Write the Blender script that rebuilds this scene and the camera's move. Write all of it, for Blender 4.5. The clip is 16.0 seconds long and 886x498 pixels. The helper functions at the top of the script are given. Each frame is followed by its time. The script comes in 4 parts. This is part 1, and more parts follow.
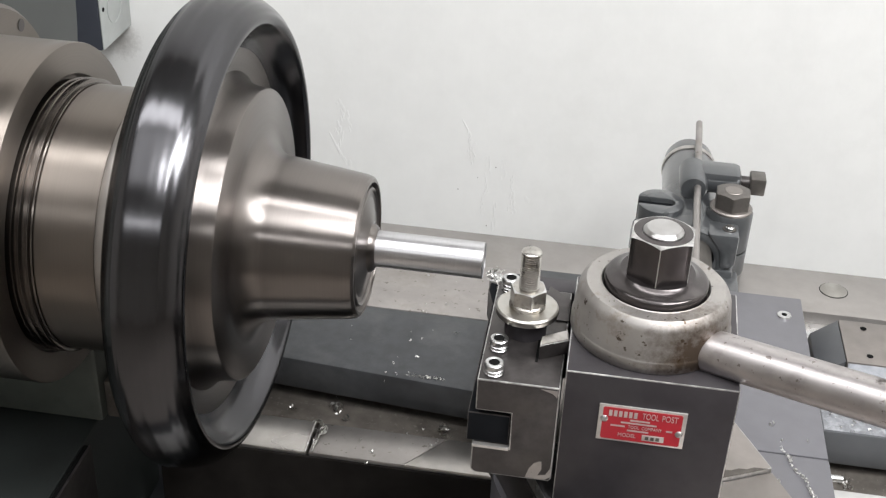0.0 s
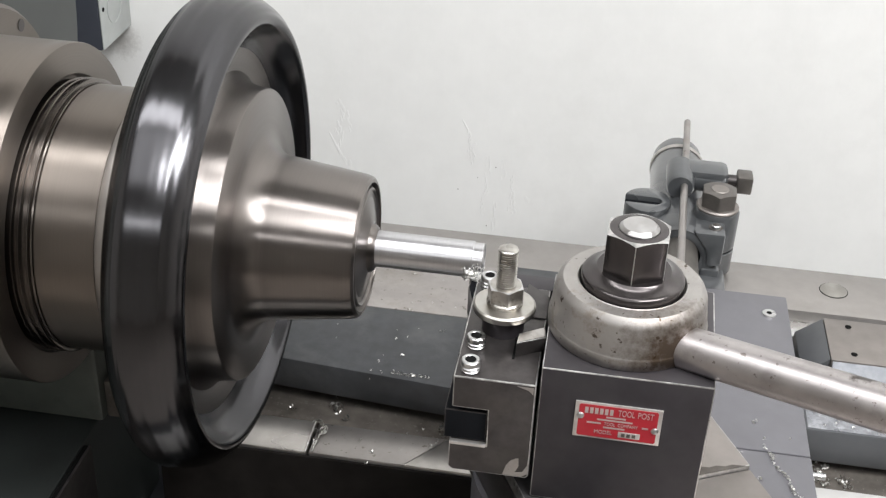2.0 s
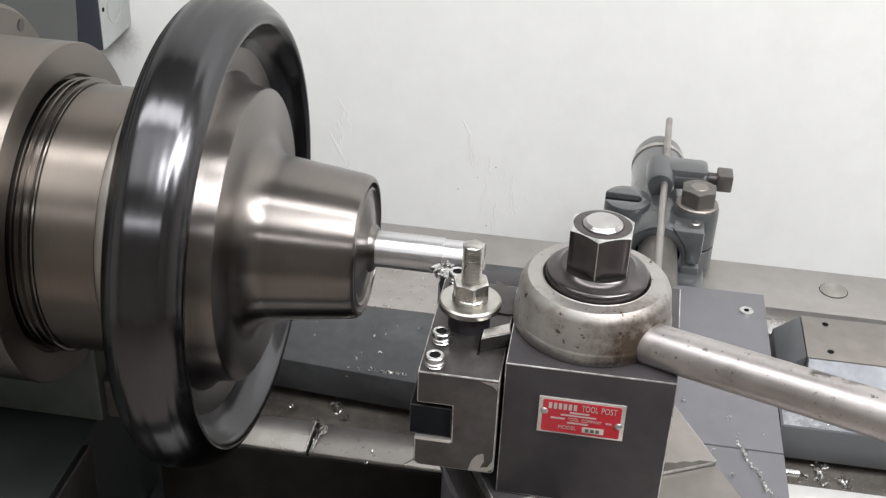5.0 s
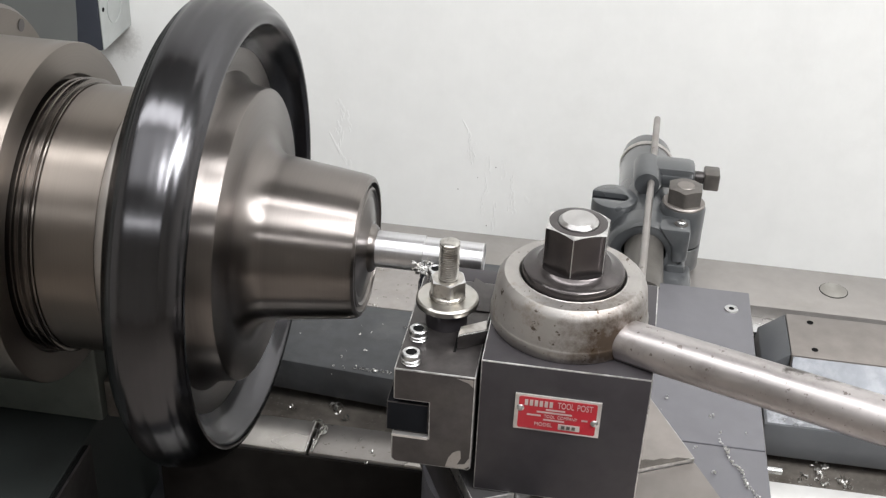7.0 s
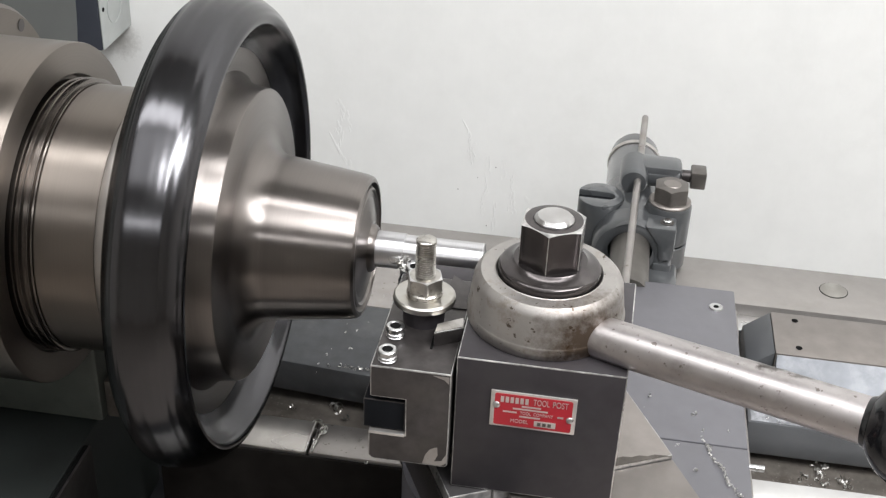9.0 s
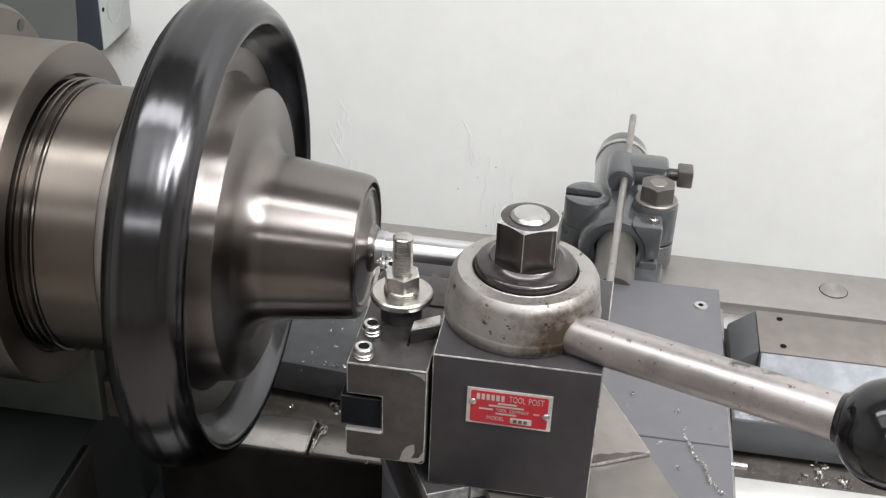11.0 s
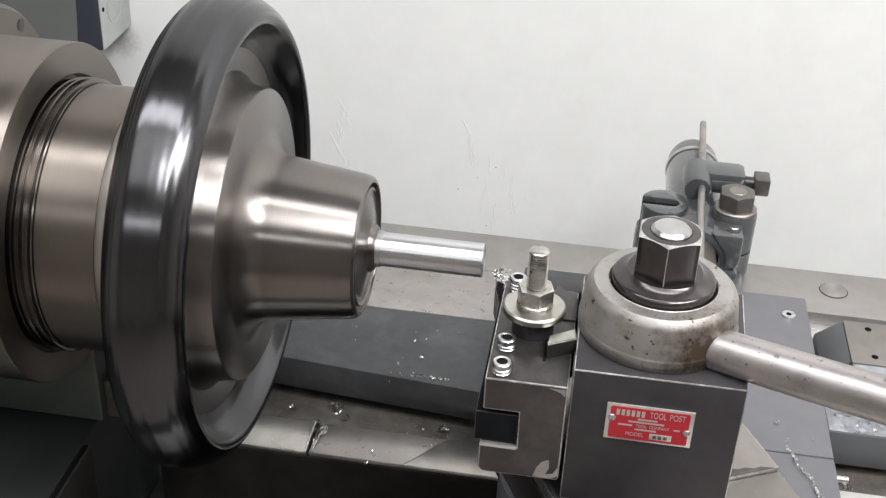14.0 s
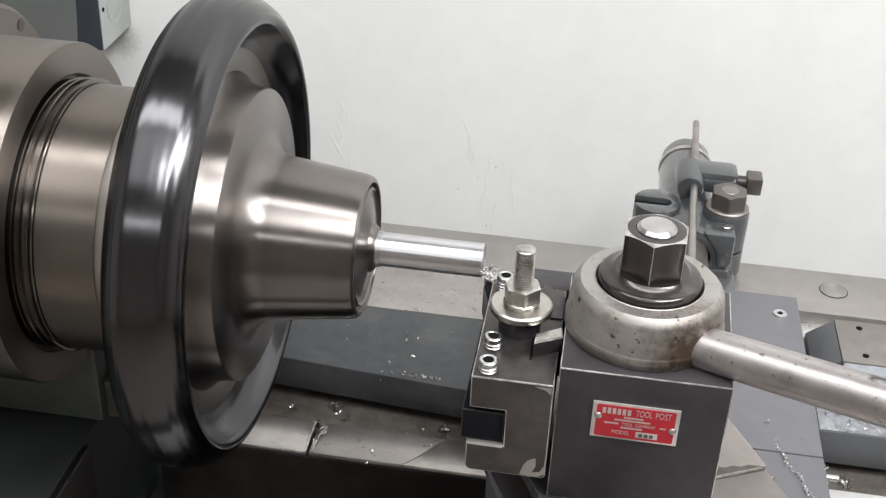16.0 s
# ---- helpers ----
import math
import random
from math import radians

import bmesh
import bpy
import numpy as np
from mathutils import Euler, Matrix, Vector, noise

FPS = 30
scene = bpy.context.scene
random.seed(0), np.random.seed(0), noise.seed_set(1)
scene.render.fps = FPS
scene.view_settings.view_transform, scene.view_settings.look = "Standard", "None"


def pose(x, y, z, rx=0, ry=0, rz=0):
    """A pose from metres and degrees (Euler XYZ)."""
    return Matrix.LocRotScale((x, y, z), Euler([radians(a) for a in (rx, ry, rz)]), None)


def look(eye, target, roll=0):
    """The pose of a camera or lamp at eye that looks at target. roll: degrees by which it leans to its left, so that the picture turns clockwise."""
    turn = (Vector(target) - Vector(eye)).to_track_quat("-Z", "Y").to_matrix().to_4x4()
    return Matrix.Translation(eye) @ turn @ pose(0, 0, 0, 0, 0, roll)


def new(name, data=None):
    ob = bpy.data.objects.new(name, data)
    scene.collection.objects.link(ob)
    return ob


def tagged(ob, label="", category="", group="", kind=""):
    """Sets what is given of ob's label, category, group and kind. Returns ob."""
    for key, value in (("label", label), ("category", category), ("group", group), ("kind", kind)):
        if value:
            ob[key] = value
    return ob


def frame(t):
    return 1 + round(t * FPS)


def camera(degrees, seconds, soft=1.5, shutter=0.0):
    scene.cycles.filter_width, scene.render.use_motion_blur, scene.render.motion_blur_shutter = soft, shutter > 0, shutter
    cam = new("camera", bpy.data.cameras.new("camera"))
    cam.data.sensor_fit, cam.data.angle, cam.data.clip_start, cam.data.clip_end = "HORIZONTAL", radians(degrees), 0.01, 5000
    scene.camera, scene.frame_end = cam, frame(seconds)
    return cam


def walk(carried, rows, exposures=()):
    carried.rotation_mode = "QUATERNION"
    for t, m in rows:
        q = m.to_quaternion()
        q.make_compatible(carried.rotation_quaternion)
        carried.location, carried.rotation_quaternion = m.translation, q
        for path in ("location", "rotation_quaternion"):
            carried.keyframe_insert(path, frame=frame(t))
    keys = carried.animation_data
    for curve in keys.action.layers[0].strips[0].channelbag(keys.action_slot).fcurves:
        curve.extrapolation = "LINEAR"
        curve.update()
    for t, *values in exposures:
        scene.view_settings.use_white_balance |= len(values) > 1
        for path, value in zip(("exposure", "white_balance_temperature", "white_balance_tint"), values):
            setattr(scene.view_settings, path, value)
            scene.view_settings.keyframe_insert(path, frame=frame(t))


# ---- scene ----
# Metres; the spindle axis runs along x, at y = AY, z = AZ. The operator stands at -y.
AY, AZ = -0.0108, 0.0048
cam = camera(39.85, 16.0, soft=1.3)
EYE = Vector((0.0, -0.72575, 0.44374))
TURN = Matrix(((0.9871, -0.11208, 0.11432), (0.15562, 0.50405, -0.84954), (0.03759, 0.85637, 0.51499)))
STAND = Matrix.LocRotScale(EYE, TURN.to_quaternion(), None)
walk(cam, [(0.0, STAND), (16.0, STAND)])

# the carriage's travel along the bed and the cross feed, in metres from the start
TRAVEL = [(0.0, 0.0), (0.5, -0.0033), (1.0, -0.0068), (1.5, -0.0100), (2.0, -0.0134), (3.0, -0.0202), (4.0, -0.0270),
          (5.0, -0.0338), (6.0, -0.0406), (6.5, -0.0440), (7.5, -0.0508), (8.5, -0.0577), (9.0, -0.0611), (10.0, -0.0679),
          (11.0, -0.0748), (11.3, -0.0766), (11.4, -0.0773), (11.5, -0.0773), (11.6, -0.0760), (11.7, -0.0710), (11.8, -0.0658), (11.9, -0.0592),
          (12.0, -0.0533), (12.2, -0.0404), (12.5, -0.0211), (12.6, -0.0153), (12.7, -0.0085), (12.8, -0.0035), (12.9, 0.0014), (13.0, 0.0038),
          (13.2, 0.0041), (14.0, 0.0042), (15.0, 0.0042), (15.1, 0.0042), (15.2, 0.0037), (15.3, 0.0024), (15.5, -0.0003), (16.0, -0.0036)]
CROSS_FEED = 0.0018


# ---- light ----
world = bpy.data.worlds.new("workshop_air")
scene.world = world
world.use_nodes = True
world.node_tree.nodes["Background"].inputs[0].default_value = (0.9, 0.95, 1.0, 1)
world.node_tree.nodes["Background"].inputs[1].default_value = 0.25
scene.view_settings.exposure = 0.0


def area(name, place, target, sx, sy, power, colour=(0.985, 0.99, 1.0)):
    lamp = bpy.data.lights.new(name, "AREA")
    lamp.shape, lamp.size, lamp.size_y, lamp.energy, lamp.color = "RECTANGLE", sx, sy, power, colour
    ob = new(name, lamp)
    ob.matrix_world = look(place, target)
    return ob


area("ceiling_tube_light", (-0.30, -0.43, 2.10), (-0.30, -0.4299, 0), 2.8, 0.34, 30)
area("ceiling_panel_light", (-0.30, -1.35, 2.10), (-0.30, -1.3499, 0), 2.8, 1.2, 23)
area("ceiling_strip_light", (-0.10, -3.60, 2.15), (-0.10, -0.6, 0), 3.6, 0.16, 20)
area("ceiling_panel_light", (1.45, -0.95, 2.15), (0.3, 0.4, -0.2), 2.2, 0.8, 129)


# ---- helpers of the shapes ----
HOME = {}


def thing(name, at, label, category, group=""):
    ob = new(name)
    ob.empty_display_size = 0.02
    ob.location = at
    HOME[ob] = Vector(at)
    return tagged(ob, label, category, group)


def part(name, bm, material, parent, label="", smooth=True, edge=None, rim=False):
    """Links a bmesh, built in place, as one mesh under a thing or a part. edge: the worn metal on its bevelled edges (rim: on its upper chamfer alone)."""
    at = HOME[parent]
    if edge:
        for f in bm.faces:
            n = sorted((abs(c) for c in f.normal), reverse=True)
            if (n[0] < 0.985 and not rim) or (rim and 0.12 < f.normal.z < 0.97):
                f.material_index = 1
    bmesh.ops.translate(bm, verts=bm.verts, vec=-at)
    me = bpy.data.meshes.new(name)
    bm.to_mesh(me)
    bm.free()
    me.materials.append(material)
    if edge:
        me.materials.append(edge)
    if smooth:
        me.shade_smooth()
        me.set_sharp_from_angle(angle=radians(32))
    ob = new(name, me)
    ob.parent = parent
    HOME[ob] = at
    return tagged(ob, label)


def setting(name, bm, material, label, smooth=True, category=""):
    me = bpy.data.meshes.new(name)
    bm.to_mesh(me)
    bm.free()
    me.materials.append(material)
    if smooth:
        me.shade_smooth()
        me.set_sharp_from_angle(angle=radians(32))
    return tagged(new(name, me), label, category or name.split("_")[0], kind="structure")


def bevelled(bm, width, segments=2, angle=25):
    if width > 0:
        edges = [e for e in bm.edges if len(e.link_faces) == 2 and e.calc_face_angle() > radians(angle)]
        bmesh.ops.bevel(bm, geom=edges, offset=width, segments=segments, profile=0.5, affect="EDGES", clamp_overlap=True)
    return bm


def box(x0, x1, y0, y1, z0, z1, bevel=0.001, turn=None):
    bm = bmesh.new()
    bmesh.ops.create_cube(bm, size=1.0)
    for v in bm.verts:
        v.co = Vector(((x0 + x1) / 2 + v.co.x * (x1 - x0), (y0 + y1) / 2 + v.co.y * (y1 - y0), (z0 + z1) / 2 + v.co.z * (z1 - z0)))
    if turn:
        bm.transform(turn)
    return bevelled(bm, bevel)


def prism(points, z0, z1, bevel=0.001, m=None):
    """A plate with the outline points (x, y), from z0 to z1, then moved by m."""
    bm = bmesh.new()
    low = [bm.verts.new((x, y, z0)) for x, y in points]
    top = [bm.verts.new((x, y, z1)) for x, y in points]
    n = len(points)
    bm.faces.new(low[::-1])
    bm.faces.new(top)
    for i in range(n):
        bm.faces.new((low[i], low[(i + 1) % n], top[(i + 1) % n], top[i]))
    bmesh.ops.recalc_face_normals(bm, faces=bm.faces)
    bevelled(bm, bevel)
    if m:
        bm.transform(m)
    return bm


def revolve(profile, m, steps=96):
    """A body turned round the local z axis from (radius, height) pairs, then moved by m. A radius of 0 closes an end."""
    bm = bmesh.new()
    rings = []
    for r, h in profile:
        if r < 1e-6:
            rings.append([bm.verts.new((0, 0, h))])
        else:
            rings.append([bm.verts.new((r * math.cos(2 * math.pi * k / steps), r * math.sin(2 * math.pi * k / steps), h)) for k in range(steps)])
    for a, b in zip(rings, rings[1:]):
        for k in range(steps):
            j = (k + 1) % steps
            if len(a) == 1 and len(b) > 1:
                bm.faces.new((a[0], b[k], b[j]))
            elif len(b) == 1 and len(a) > 1:
                bm.faces.new((a[k], a[j], b[0]))
            elif len(a) > 1:
                bm.faces.new((a[k], a[j], b[j], b[k]))
    bmesh.ops.recalc_face_normals(bm, faces=bm.faces)
    bm.transform(m)
    return bm


ALONG_X = Matrix(((0, 0, 1, 0), (1, 0, 0, AY), (0, 1, 0, AZ), (0, 0, 0, 1)))   # local z becomes the spindle axis


def upright(x, y, z):
    return Matrix.Translation((x, y, z))


def toward(a, b):
    """A pose at a whose z axis points to b."""
    a, b = Vector(a), Vector(b)
    return Matrix.Translation(a) @ (b - a).to_track_quat("Z", "Y").to_matrix().to_4x4()


def spline(points, steps):
    """Points along a smooth curve from the second to the last of the points."""
    pts = [Vector(p) for p in points] + [2 * Vector(points[-1]) - Vector(points[-2])]
    out = []
    for a, b, c, d in zip(pts, pts[1:], pts[2:], pts[3:]):
        for k in range(1, steps + 1):
            f = k / steps
            v = 0.5 * (2 * b + (c - a) * f + (2 * a - 5 * b + 4 * c - d) * f * f + (3 * b - a - 3 * c + d) * f ** 3)
            out.append((v.x, v.y))
    return out


def hexagon(r, z0, z1, m, hole=0.0, worn=False):
    """A hexagon nut or bolt head across corners 2 r, with a turned chamfer on top; worn: its upright corners take the second material."""
    bm = bmesh.new()
    turns = [math.radians(60 * k + a) for k in range(6) for a in (-0.8, 0.8, 10, 20, 30, 40, 50)]
    n, rows = len(turns), []
    apothem = r * math.cos(math.pi / 6)
    for level in range(3):
        ring = []
        for a in turns:
            rad = apothem / math.cos((a % (math.pi / 3)) - math.pi / 6)
            if level == 0:
                rr, z = rad, z0
            elif level == 1:
                rr, z = rad, z1 - (rad - apothem * 0.97) * 0.42
            else:
                rr, z = apothem * 0.968, z1
            ring.append(bm.verts.new((rr * math.cos(a), rr * math.sin(a), z)))
        rows.append(ring)
    if hole:
        for z in (z1, z0):
            rows.append([bm.verts.new((hole * math.cos(a), hole * math.sin(a), z)) for a in turns])
    for level, (a, b) in enumerate(zip(rows, rows[1:])):
        for k in range(n):
            f = bm.faces.new((a[k], a[(k + 1) % n], b[(k + 1) % n], b[k]))
            if worn and level == 0 and k % 7 == 0:
                f.material_index = 1
    if not hole:
        bm.faces.new(rows[-1])
        bm.faces.new(rows[0][::-1])
    bmesh.ops.recalc_face_normals(bm, faces=bm.faces)
    bm.transform(m)
    return bm


def rod(a, b, r, r2=None, steps=32, round_end=0.0):
    r2 = r if r2 is None else r2
    length = (Vector(b) - Vector(a)).length
    e = round_end
    prof = [(0, 0), (r, 0)] if not e else [(0, 0), (r - e, 0), (r - e * 0.3, e * 0.3), (r, e)]
    prof += [(r2, length), (0, length)] if not e else [(r2, length - e), (r2 - e * 0.3, length - e * 0.3), (r2 - e, length), (0, length)]
    return revolve(prof, toward(a, b), steps)


def sweep(points, radii, steps=28):
    """A round bar along points."""
    bm = bmesh.new()
    rings = []
    for i, p in enumerate(points):
        p = Vector(p)
        d = (Vector(points[min(i + 1, len(points) - 1)]) - Vector(points[max(i - 1, 0)])).normalized()
        side = d.cross(Vector((0, 0, 1))).normalized()
        up = side.cross(d)
        rings.append([bm.verts.new(p + radii[i] * (math.cos(2 * math.pi * k / steps) * side + math.sin(2 * math.pi * k / steps) * up)) for k in range(steps)])
    for a, b in zip(rings, rings[1:]):
        for k in range(steps):
            bm.faces.new((a[k], a[(k + 1) % steps], b[(k + 1) % steps], b[k]))
    bm.faces.new(rings[0][::-1])
    bm.faces.new(rings[-1])
    bmesh.ops.recalc_face_normals(bm, faces=bm.faces)
    return bm


# ---- materials ----
def plain(name, colour, rough, metal=0.0, grain=0.1, scale=60.0, bump=0.05, stain=(), stain_scale=8.0, stain_amount=0.5,
          aniso=0.0, axis="", rough_var=0.08, coat=0.0, spots=(), matt=False, specks=(), speck_scale=200.0, streaks=0.0):
    """A surface with fine grain, larger uneven patches, stains of another colour and relief."""
    m = bpy.data.materials.new(name)
    m.use_nodes = True
    nt = m.node_tree
    b = nt.nodes["Principled BSDF"]
    b.inputs["Metallic"].default_value = metal
    b.inputs["Roughness"].default_value = rough
    if matt:
        b.inputs["Specular IOR Level"].default_value = 0.0
    if coat:
        b.inputs["Coat Weight"].default_value = coat
    co = nt.nodes.new("ShaderNodeTexCoord")
    def noise_tex(s, detail=4.0, rough_=0.6):
        n = nt.nodes.new("ShaderNodeTexNoise")
        n.inputs["Scale"].default_value, n.inputs["Detail"].default_value, n.inputs["Roughness"].default_value = s, detail, rough_
        nt.links.new(co.outputs["Object"], n.inputs["Vector"])
        return n
    def ramp(src, a, c):
        r = nt.nodes.new("ShaderNodeMapRange")
        r.inputs["From Min"].default_value, r.inputs["From Max"].default_value = 0.3, 0.7
        r.inputs["To Min"].default_value, r.inputs["To Max"].default_value = a, c
        nt.links.new(src, r.inputs["Value"])
        return r.outputs["Result"]
    small, large = noise_tex(scale), noise_tex(scale * 0.12)
    mul = nt.nodes.new("ShaderNodeMath")
    mul.operation = "MULTIPLY"
    nt.links.new(ramp(small.outputs["Fac"], 1 - grain, 1 + grain), mul.inputs[0])
    nt.links.new(ramp(large.outputs["Fac"], 1 - grain, 1 + grain), mul.inputs[1])
    mix = nt.nodes.new("ShaderNodeMix")
    mix.data_type, mix.blend_type = "RGBA", "MULTIPLY"
    mix.inputs[0].default_value = 1.0
    mix.inputs[6].default_value = (*colour, 1)
    nt.links.new(mul.outputs[0], mix.inputs[7])
    out = mix.outputs[2]
    if stain:
        st = noise_tex(stain_scale, 7.0, 0.7)
        r = nt.nodes.new("ShaderNodeMapRange")
        r.inputs["From Min"].default_value, r.inputs["From Max"].default_value = 0.52, 0.66
        r.inputs["To Max"].default_value = stain_amount
        nt.links.new(st.outputs["Fac"], r.inputs["Value"])
        mx = nt.nodes.new("ShaderNodeMix")
        mx.data_type = "RGBA"
        nt.links.new(r.outputs["Result"], mx.inputs[0])
        nt.links.new(out, mx.inputs[6])
        mx.inputs[7].default_value = (*stain, 1)
        out = mx.outputs[2]
    if specks:
        st = noise_tex(speck_scale, 3.0, 0.6)
        r = nt.nodes.new("ShaderNodeMapRange")
        r.inputs["From Min"].default_value, r.inputs["From Max"].default_value = 0.635, 0.68
        r.inputs["To Max"].default_value = 0.9
        nt.links.new(st.outputs["Fac"], r.inputs["Value"])
        mx = nt.nodes.new("ShaderNodeMix")
        mx.data_type = "RGBA"
        nt.links.new(r.outputs["Result"], mx.inputs[0])
        nt.links.new(out, mx.inputs[6])
        mx.inputs[7].default_value = (*specks, 1)
        out = mx.outputs[2]
    for place, radius, tint, soft in spots:
        far = nt.nodes.new("ShaderNodeVectorMath")
        far.operation = "DISTANCE"
        far.inputs[1].default_value = place
        nt.links.new(co.outputs["Object"], far.inputs[0])
        st = noise_tex(160, 6.0, 0.7)
        add = nt.nodes.new("ShaderNodeMath")
        add.operation = "MULTIPLY_ADD"
        nt.links.new(st.outputs["Fac"], add.inputs[0])
        add.inputs[1].default_value = radius * 1.2
        nt.links.new(far.outputs["Value"], add.inputs[2])
        r = nt.nodes.new("ShaderNodeMapRange")
        r.inputs["From Min"].default_value, r.inputs["From Max"].default_value = radius * (1.175 - soft), radius * (1.175 + soft)
        r.inputs["To Min"].default_value, r.inputs["To Max"].default_value = 0.85, 0.0
        nt.links.new(add.outputs[0], r.inputs["Value"])
        mx = nt.nodes.new("ShaderNodeMix")
        mx.data_type = "RGBA"
        nt.links.new(r.outputs["Result"], mx.inputs[0])
        nt.links.new(out, mx.inputs[6])
        mx.inputs[7].default_value = (*tint, 1)
        out = mx.outputs[2]
    nt.links.new(out, b.inputs["Base Color"])
    nt.links.new(ramp(large.outputs["Fac"], max(0.02, rough - rough_var), rough + rough_var), b.inputs["Roughness"])
    if aniso:
        b.inputs["Anisotropic"].default_value = aniso
        b.inputs["Anisotropic Rotation"].default_value = 0.25
        tan = nt.nodes.new("ShaderNodeTangent")
        tan.direction_type, tan.axis = "RADIAL", axis
        nt.links.new(tan.outputs[0], b.inputs["Tangent"])
    if bump:
        bp = nt.nodes.new("ShaderNodeBump")
        bp.inputs["Strength"].default_value, bp.inputs["Distance"].default_value = bump, 0.001
        nt.links.new(small.outputs["Fac"], bp.inputs["Height"])
        if streaks:
            run = noise_tex(1.0, 3.0, 0.55)
            mp = nt.nodes.new("ShaderNodeMapping")
            mp.inputs["Scale"].default_value = (55.0, 55.0, 9.0)
            nt.links.new(co.outputs["Object"], mp.inputs["Vector"])
            nt.links.new(mp.outputs[0], run.inputs["Vector"])
            bq = nt.nodes.new("ShaderNodeBump")
            bq.inputs["Strength"].default_value, bq.inputs["Distance"].default_value = streaks, 0.0015
            nt.links.new(ramp(run.outputs["Fac"], 0.0, 1.0), bq.inputs["Height"])
            nt.links.new(bq.outputs[0], bp.inputs["Normal"])
        nt.links.new(bp.outputs[0], b.inputs["Normal"])
    return m


def turned(name, colour, rough, aniso, lines=900.0, amount=0.06, patch=0.0):
    """Metal turned on a lathe about x: fine rings that depend on the distance along and from the axis alone."""
    m = bpy.data.materials.new(name)
    m.use_nodes = True
    nt = m.node_tree
    b = nt.nodes["Principled BSDF"]
    b.inputs["Metallic"].default_value = 1.0
    co = nt.nodes.new("ShaderNodeTexCoord")
    sep = nt.nodes.new("ShaderNodeSeparateXYZ")
    nt.links.new(co.outputs["Object"], sep.inputs[0])
    rad = nt.nodes.new("ShaderNodeVectorMath")
    rad.operation = "LENGTH"
    yz = nt.nodes.new("ShaderNodeCombineXYZ")
    nt.links.new(sep.outputs[1], yz.inputs[1])
    nt.links.new(sep.outputs[2], yz.inputs[2])
    nt.links.new(yz.outputs[0], rad.inputs[0])
    both = nt.nodes.new("ShaderNodeCombineXYZ")
    nt.links.new(sep.outputs[0], both.inputs[0])
    nt.links.new(rad.outputs["Value"], both.inputs[1])
    def rings(s):
        n = nt.nodes.new("ShaderNodeTexNoise")
        n.inputs["Scale"].default_value, n.inputs["Detail"].default_value = s, 3.0
        nt.links.new(both.outputs[0], n.inputs["Vector"])
        return n.outputs["Fac"]
    def span(src, a, c):
        r = nt.nodes.new("ShaderNodeMapRange")
        r.inputs["From Min"].default_value, r.inputs["From Max"].default_value = 0.3, 0.7
        r.inputs["To Min"].default_value, r.inputs["To Max"].default_value = a, c
        nt.links.new(src, r.inputs["Value"])
        return r.outputs["Result"]
    fine, broad = rings(lines), rings(lines * 0.06)
    mul = nt.nodes.new("ShaderNodeMath")
    mul.operation = "MULTIPLY"
    nt.links.new(span(fine, 1 - amount, 1 + amount), mul.inputs[0])
    nt.links.new(span(broad, 1 - amount, 1 + amount), mul.inputs[1])
    mix = nt.nodes.new("ShaderNodeMix")
    mix.data_type, mix.blend_type = "RGBA", "MULTIPLY"
    mix.inputs[0].default_value = 1.0
    mix.inputs[6].default_value = (*colour, 1)
    nt.links.new(mul.outputs[0], mix.inputs[7])
    nt.links.new(mix.outputs[2], b.inputs["Base Color"])
    nt.links.new(span(broad, rough * 0.85, rough * 1.15), b.inputs["Roughness"])
    b.inputs["Anisotropic"].default_value = aniso
    b.inputs["Anisotropic Rotation"].default_value = 0.25
    tan = nt.nodes.new("ShaderNodeTangent")
    tan.direction_type, tan.axis = "RADIAL", "X"
    nt.links.new(tan.outputs[0], b.inputs["Tangent"])
    bp = nt.nodes.new("ShaderNodeBump")
    bp.inputs["Strength"].default_value, bp.inputs["Distance"].default_value = 0.006, 0.0005
    nt.links.new(fine, bp.inputs["Height"])
    nt.links.new(bp.outputs[0], b.inputs["Normal"])
    return m


# the soft spot is the electrical box's shade painted on the wall
WALL = plain("white_wall_paint_box_shade", (0.80, 0.80, 0.785), 0.45, 0, 0.02, 30, 0.02, stain=(0.72, 0.72, 0.70), stain_scale=3, stain_amount=0.5,
             spots=[((-0.648, 0.75, -0.180), 0.030, (0.42, 0.41, 0.39), 0.42)], streaks=0.07)
BACK_WALL = plain("workshop_wall", (0.66, 0.64, 0.61), 0.6, 0, 0.05, 3, 0.02)
FLOOR = plain("brown_floor", (0.36, 0.325, 0.292), 0.6, 0, 0.15, 12, 0.1)
CEILING = plain("ceiling_paint", (0.42, 0.42, 0.42), 0.7, 0, 0.03, 10, 0)
STEEL_WARM = turned("turned_steel", (0.206, 0.187, 0.176), 0.32, 0.9, 900, 0.03)
STEEL_CHUCK = turned("ground_chuck_steel", (0.208, 0.183, 0.162), 0.39, 0.78, 900, 0.03)
# chuck steel darkened: the shade of the grooved recess is in the colour
STEEL_GROOVE_SHADE = turned("shaded_groove_steel", (0.150, 0.134, 0.122), 0.24, 0.6, 900, 0.03)
STEEL_RING = turned("bright_ring_steel", (0.40, 0.375, 0.355), 0.36, 0.7, 900, 0.03)
STEEL_DARK = turned("polished_black_rim", (0.074, 0.073, 0.077), 0.205, 0.65, 300, 0.03)
STEEL_BRIGHT = turned("fresh_cut_steel", (0.62, 0.615, 0.63), 0.34, 0.7, 1500, 0.04)
STEEL_ROUGH = turned("dull_bar_steel", (0.58, 0.575, 0.59), 0.35, 0.7, 900, 0.03)
